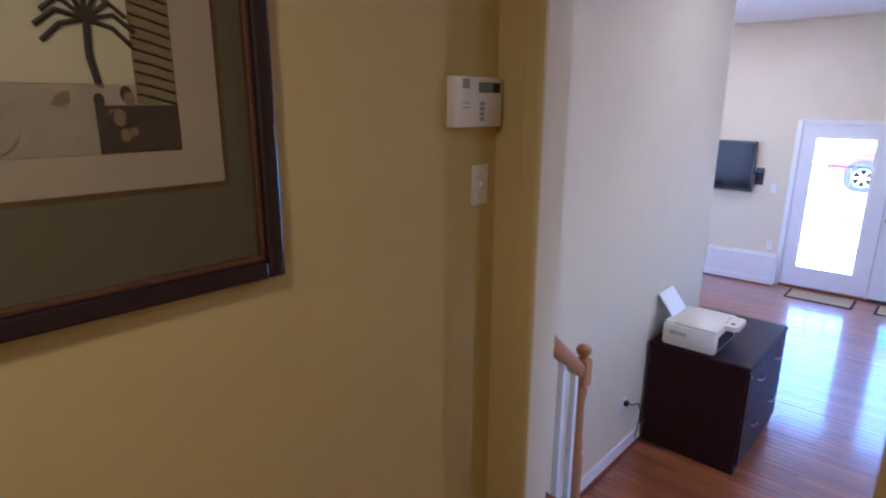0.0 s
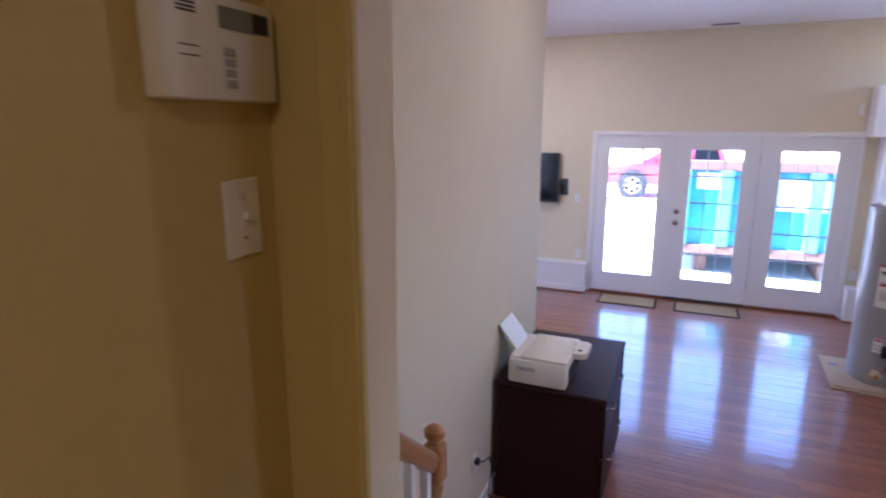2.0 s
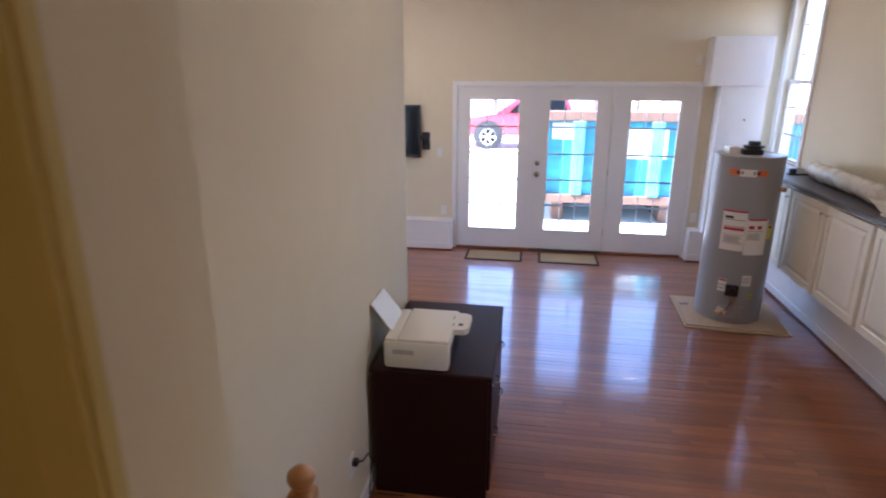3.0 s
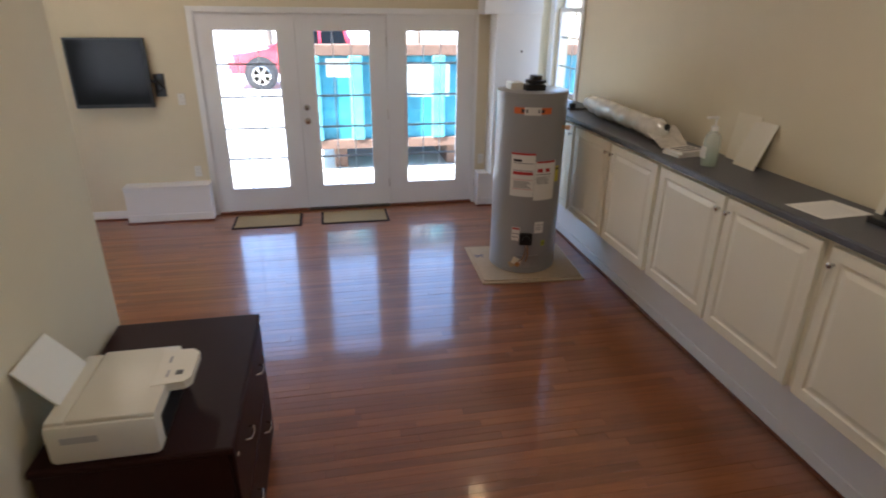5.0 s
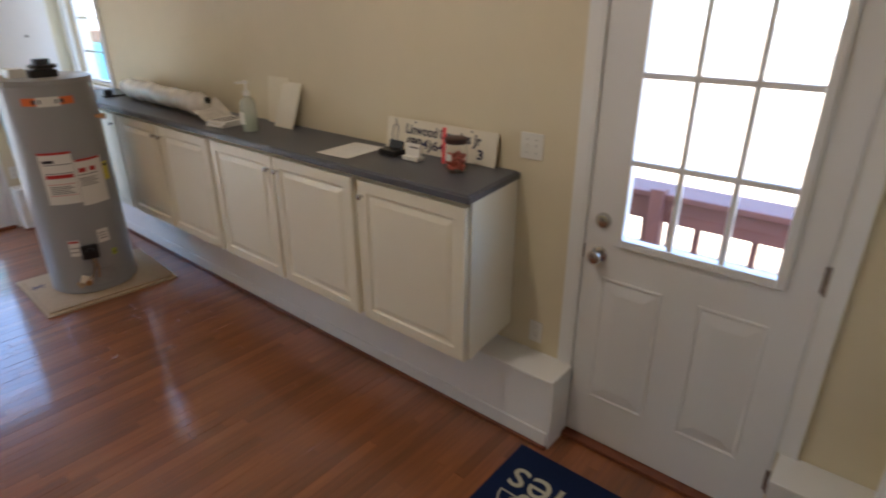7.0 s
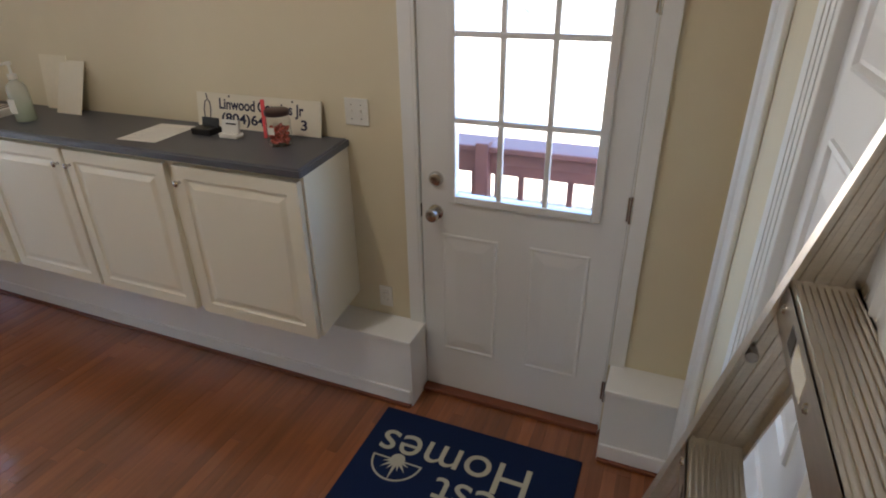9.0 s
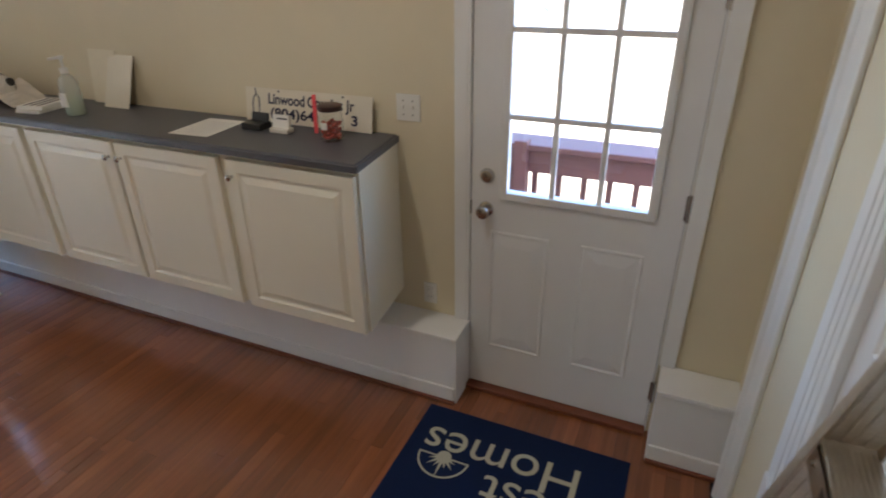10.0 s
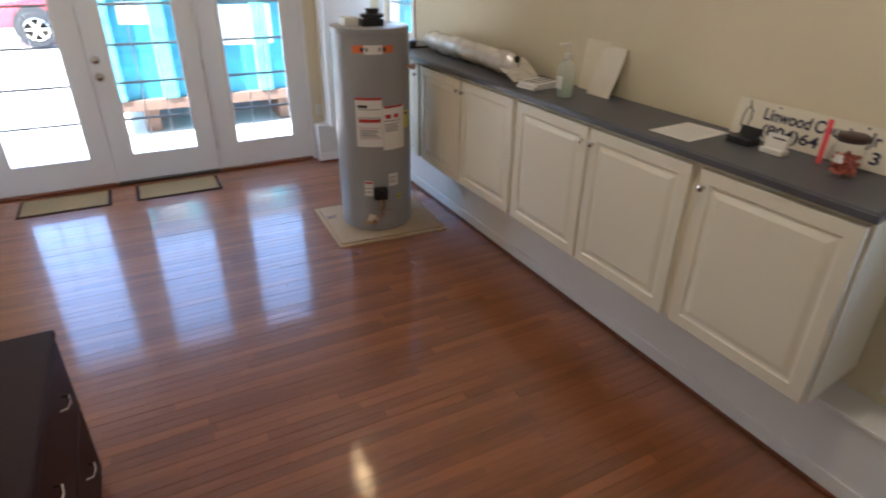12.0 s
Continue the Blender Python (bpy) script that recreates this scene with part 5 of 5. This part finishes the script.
def truck(at):
    t = thing("pickup_truck", "red pickup truck parked in the yard", "truck", at=at)
    side = [(0.0, 0.45), (0.05, 0.85), (0.15, 1.02), (1.25, 1.14), (2.05, 1.78), (3.55, 1.80), (3.75, 1.15), (5.55, 1.12), (5.6, 0.5)]
    bm = bmesh.new()
    a = [bm.verts.new((x, 0, z)) for x, z in side]
    b = [bm.verts.new((x, 1.85, z)) for x, z in side]
    bm.faces.new(a[::-1])
    bm.faces.new(b)
    for k in range(len(side)):
        j = (k + 1) % len(side)
        bm.faces.new((a[k], a[j], b[j], b[k]))
    bmesh.ops.bevel(bm, geom=list(bm.edges), offset=0.05, segments=2, affect="EDGES", profile=0.5)
    part("body", bm, REDPAINT, t, "", True)
    part("side_window", poly([(1.62, 1.2), (2.12, 1.68), (2.72, 1.70), (2.72, 1.2)], 0, 0.012), SCREEN, t).matrix_local = Matrix.Translation((0, -0.006, 0)) @ Matrix(((1, 0, 0, 0), (0, 0, 1, 0), (0, 1, 0, 0), (0, 0, 0, 1)))
    part("side_window", poly([(2.8, 1.2), (2.8, 1.70), (3.46, 1.70), (3.60, 1.2)], 0, 0.012), SCREEN, t).matrix_local = Matrix.Translation((0, -0.006, 0)) @ Matrix(((1, 0, 0, 0), (0, 0, 1, 0), (0, 1, 0, 0), (0, 0, 0, 1)))
    part("bumper", boxes((-0.08, 0.12, -0.02, 1.87, 0.42, 0.62), bevel=0.04), CHROME, t)
    part("headlight", boxes((0.02, 0.22, -0.01, 0.12, 0.80, 0.97), bevel=0.03), PLASTIC, t)
    for x in (0.98, 4.45):
        part("wheel_arch", lathe([(0.50, 0), (0.50, 0.02)], 32, at=(x, -0.001, 0.47), turn=Matrix.Rotation(radians(90), 4, "X")), TYRE, t)
        w = part("wheel", lathe([(0.26, 0), (0.39, 0.0), (0.42, 0.04), (0.42, 0.22), (0.39, 0.26), (0.26, 0.26)], 36, at=(x, 0.22, 0.42), turn=Matrix.Rotation(radians(90), 4, "X")), TYRE, t, "black tyre", True)
        bm = lathe([(0.27, 0.262), (0.27, 0.275), (0.25, 0.28), (0.25, 0.262)], 28, at=(x, 0.22, 0.42), turn=Matrix.Rotation(radians(90), 4, "X"))
        for k in range(6):
            ang = 2 * math.pi * k / 6
            beam((x, -0.055, 0.42), (x + 0.25 * math.cos(ang), -0.05, 0.42 + 0.25 * math.sin(ang)), 0.06, 0.02, bm, up=(0, 1, 0))
        part("rim", bm, ALU, w, "bright alloy rim")
    return t


truck((-2.85, 20.6, -0.22))

# deck rail outside the east door
dk = tagged(part("deck", boxes(*[(EAST + 0.16, 4.05, y, y + 0.135, -0.06, -0.02) for y in [0.6 + 0.14 * k for k in range(28)]]), MAROON), "maroon stained deck boards", "deck", kind="structure")
rl2 = thing("deck_rail", "maroon stained deck railing with square balusters", "railing")
part("top_board", boxes((3.72, 3.98, 0.55, 4.6, 0.865, 0.905), bevel=0.008), MAROON, rl2)
part("rail_board", boxes((3.76, 3.80, 0.55, 4.6, 0.71, 0.865), bevel=0.005), MAROON, rl2)
part("bottom_board", boxes((3.77, 3.81, 0.55, 4.6, 0.05, 0.14), bevel=0.005), MAROON, rl2)
for k in range(24):
    part("baluster", boxes((3.81, 3.845, 0.70 + 0.165 * k, 0.735 + 0.165 * k, 0.02, 0.845)), MAROON, rl2)
for y in (0.6, 2.94, 4.5):
    part("post", boxes((3.70, 3.79, y - 0.045, y + 0.045, -0.02, 0.93), bevel=0.008), MAROON, rl2)
setting("garden_bank", boxes((4.6, 60, -40, 60, -0.62, -0.20)), LEAFGROUND, "bank of dry leaves beyond the deck", "ground")


def tree(at, tall, seed, leaves):
    rnd = random.Random(seed)
    t = thing("tree", "bare-limbed tree with thin spring leaves", "tree", "trees round the yard", at=at)
    bm = bmesh.new()
    tips = []
    lean_x, lean_y = rnd.uniform(-0.4, 0.4), rnd.uniform(-0.4, 0.4)
    stem = [Vector((lean_x * (k / 6) ** 2, lean_y * (k / 6) ** 2, tall * k / 6)) for k in range(7)]
    for k in range(6):
        r0, r1 = 0.19 * (1 - k / 7), 0.19 * (1 - (k + 1) / 7)
        d = (stem[k + 1] - stem[k]).normalized()
        ring = [[bm.verts.new(p + r * Vector((math.cos(a), math.sin(a), 0))) for a in [6.283 * j / 8 for j in range(8)]] for p, r in ((stem[k], r0), (stem[k + 1], r1))]
        for j in range(8):
            bm.faces.new((ring[0][j], ring[0][(j + 1) % 8], ring[1][(j + 1) % 8], ring[1][j]))
    part("trunk", bm, BARK, t, "", True)
    bm = bmesh.new()
    for k in range(26):
        z = tall * rnd.uniform(0.18, 0.98)
        base = Vector((lean_x * (z / tall) ** 2, lean_y * (z / tall) ** 2, z))
        a, ln = rnd.random() * 6.283, tall * rnd.uniform(0.10, 0.26) * (1.15 - 0.6 * z / tall)
        p1 = base + Vector((math.cos(a), math.sin(a), 0.35)) * ln * 0.5
        p2 = base + Vector((math.cos(a + 0.2), math.sin(a + 0.2), 0.7)) * ln
        tube([base, p1, p2], 0.025, 5, bm)
        tips += [p1, p2, (p1 + p2) / 2]
        for q in (p1, p2):
            a2 = rnd.random() * 6.283
            e = q + Vector((math.cos(a2), math.sin(a2), 0.5)) * ln * 0.4
            tube([q, e], 0.012, 4, bm)
            tips.append(e)
    part("limbs", bm, BARK, t)
    verts, faces = [], []
    for k in range(leaves):
        c = rnd.choice(tips) + Vector((rnd.gauss(0, 0.45), rnd.gauss(0, 0.45), rnd.gauss(0, 0.35)))
        u = Vector((rnd.gauss(0, 1), rnd.gauss(0, 1), rnd.gauss(0, 1))).normalized() * 0.10
        w = u.orthogonal().normalized() * 0.055
        n = len(verts)
        verts += [c - u, c + w, c + u, c - w]
        faces.append((n, n + 1, n + 2, n + 3))
    data = bpy.data.meshes.new("crown")
    data.from_pydata(verts, [], faces)
    data.materials.append(FOLIAGE)
    ob = new("crown", data)
    ob.parent = t
    return t


rndt = random.Random(11)
for k in range(22):
    tree((-26 + 2.6 * k + rndt.uniform(-0.8, 0.8), 34 + rndt.uniform(-4, 6), -0.25), rndt.uniform(7, 11), 20 + k, 420)
for k in range(12):
    tree((26 + rndt.uniform(-2, 8), -8 + 4.0 * k, -0.25), rndt.uniform(7, 11), 60 + k, 420)


# ---- floor boards ----
fl = thing("floor", "glossy red oak strip floor", "floor", kind="structure")
rndf = random.Random(7)
BW = 0.057
stock = {}


def board_mesh(length):
    key = round(length / 0.15)
    if key not in stock:
        L, g, c = key * 0.15, 0.0004, 0.0010
        bm = bmesh.new()
        lo = [bm.verts.new(p) for p in ((0, 0, -0.018), (L, 0, -0.018), (L, BW - g, -0.018), (0, BW - g, -0.018))]
        up = [bm.verts.new(p) for p in ((0, 0, -c), (L - g, 0, -c), (L - g, BW - g, -c), (0, BW - g, -c))]
        tp = [bm.verts.new(p) for p in ((c, c, 0), (L - g - c, c, 0), (L - g - c, BW - g - c, 0), (c, BW - g - c, 0))]
        for a, b in ((lo, up), (up, tp)):
            for k in range(4):
                bm.faces.new((a[k], a[(k + 1) % 4], b[(k + 1) % 4], b[k]))
        bm.faces.new(tp)
        stock[key] = mesh_of("board", bm, OAK)
    return stock[key], key * 0.15


verts, faces = [], []
singles = 0
y = 1.62
while y < NORTH + 0.02:
    x = -4.2 - rndf.uniform(0, 0.9)
    while x < EAST:
        data, L = board_mesh(rndf.choice((0.45, 0.6, 0.75, 0.9, 1.05, 1.2, 1.5)))
        dz = rndf.uniform(-0.0006, 0.0)
        if singles < 300 and 2.4 < y < 5.6 and x + L > -0.3 and x < 2.3:
            ob = new("board", data)
            ob.parent = fl
            ob.matrix_local = pose(x, y, dz, rndf.uniform(-0.45, 0.45), rndf.uniform(-0.05, 0.05), 0)
            singles += 1
        else:
            n = len(verts)
            m = pose(x, y, dz, rndf.uniform(-0.45, 0.45), rndf.uniform(-0.05, 0.05), 0)
            verts += [m @ v.co for v in data.vertices]
            faces += [tuple(n + i for i in p.vertices) for p in data.polygons]
        x += L
    y += BW
data = bpy.data.meshes.new("far_boards")
data.from_pydata(verts, [], faces)
data.materials.append(OAK)
ob = new("far_boards", data)
ob.parent = fl
tagged(ob, kind="stuff")
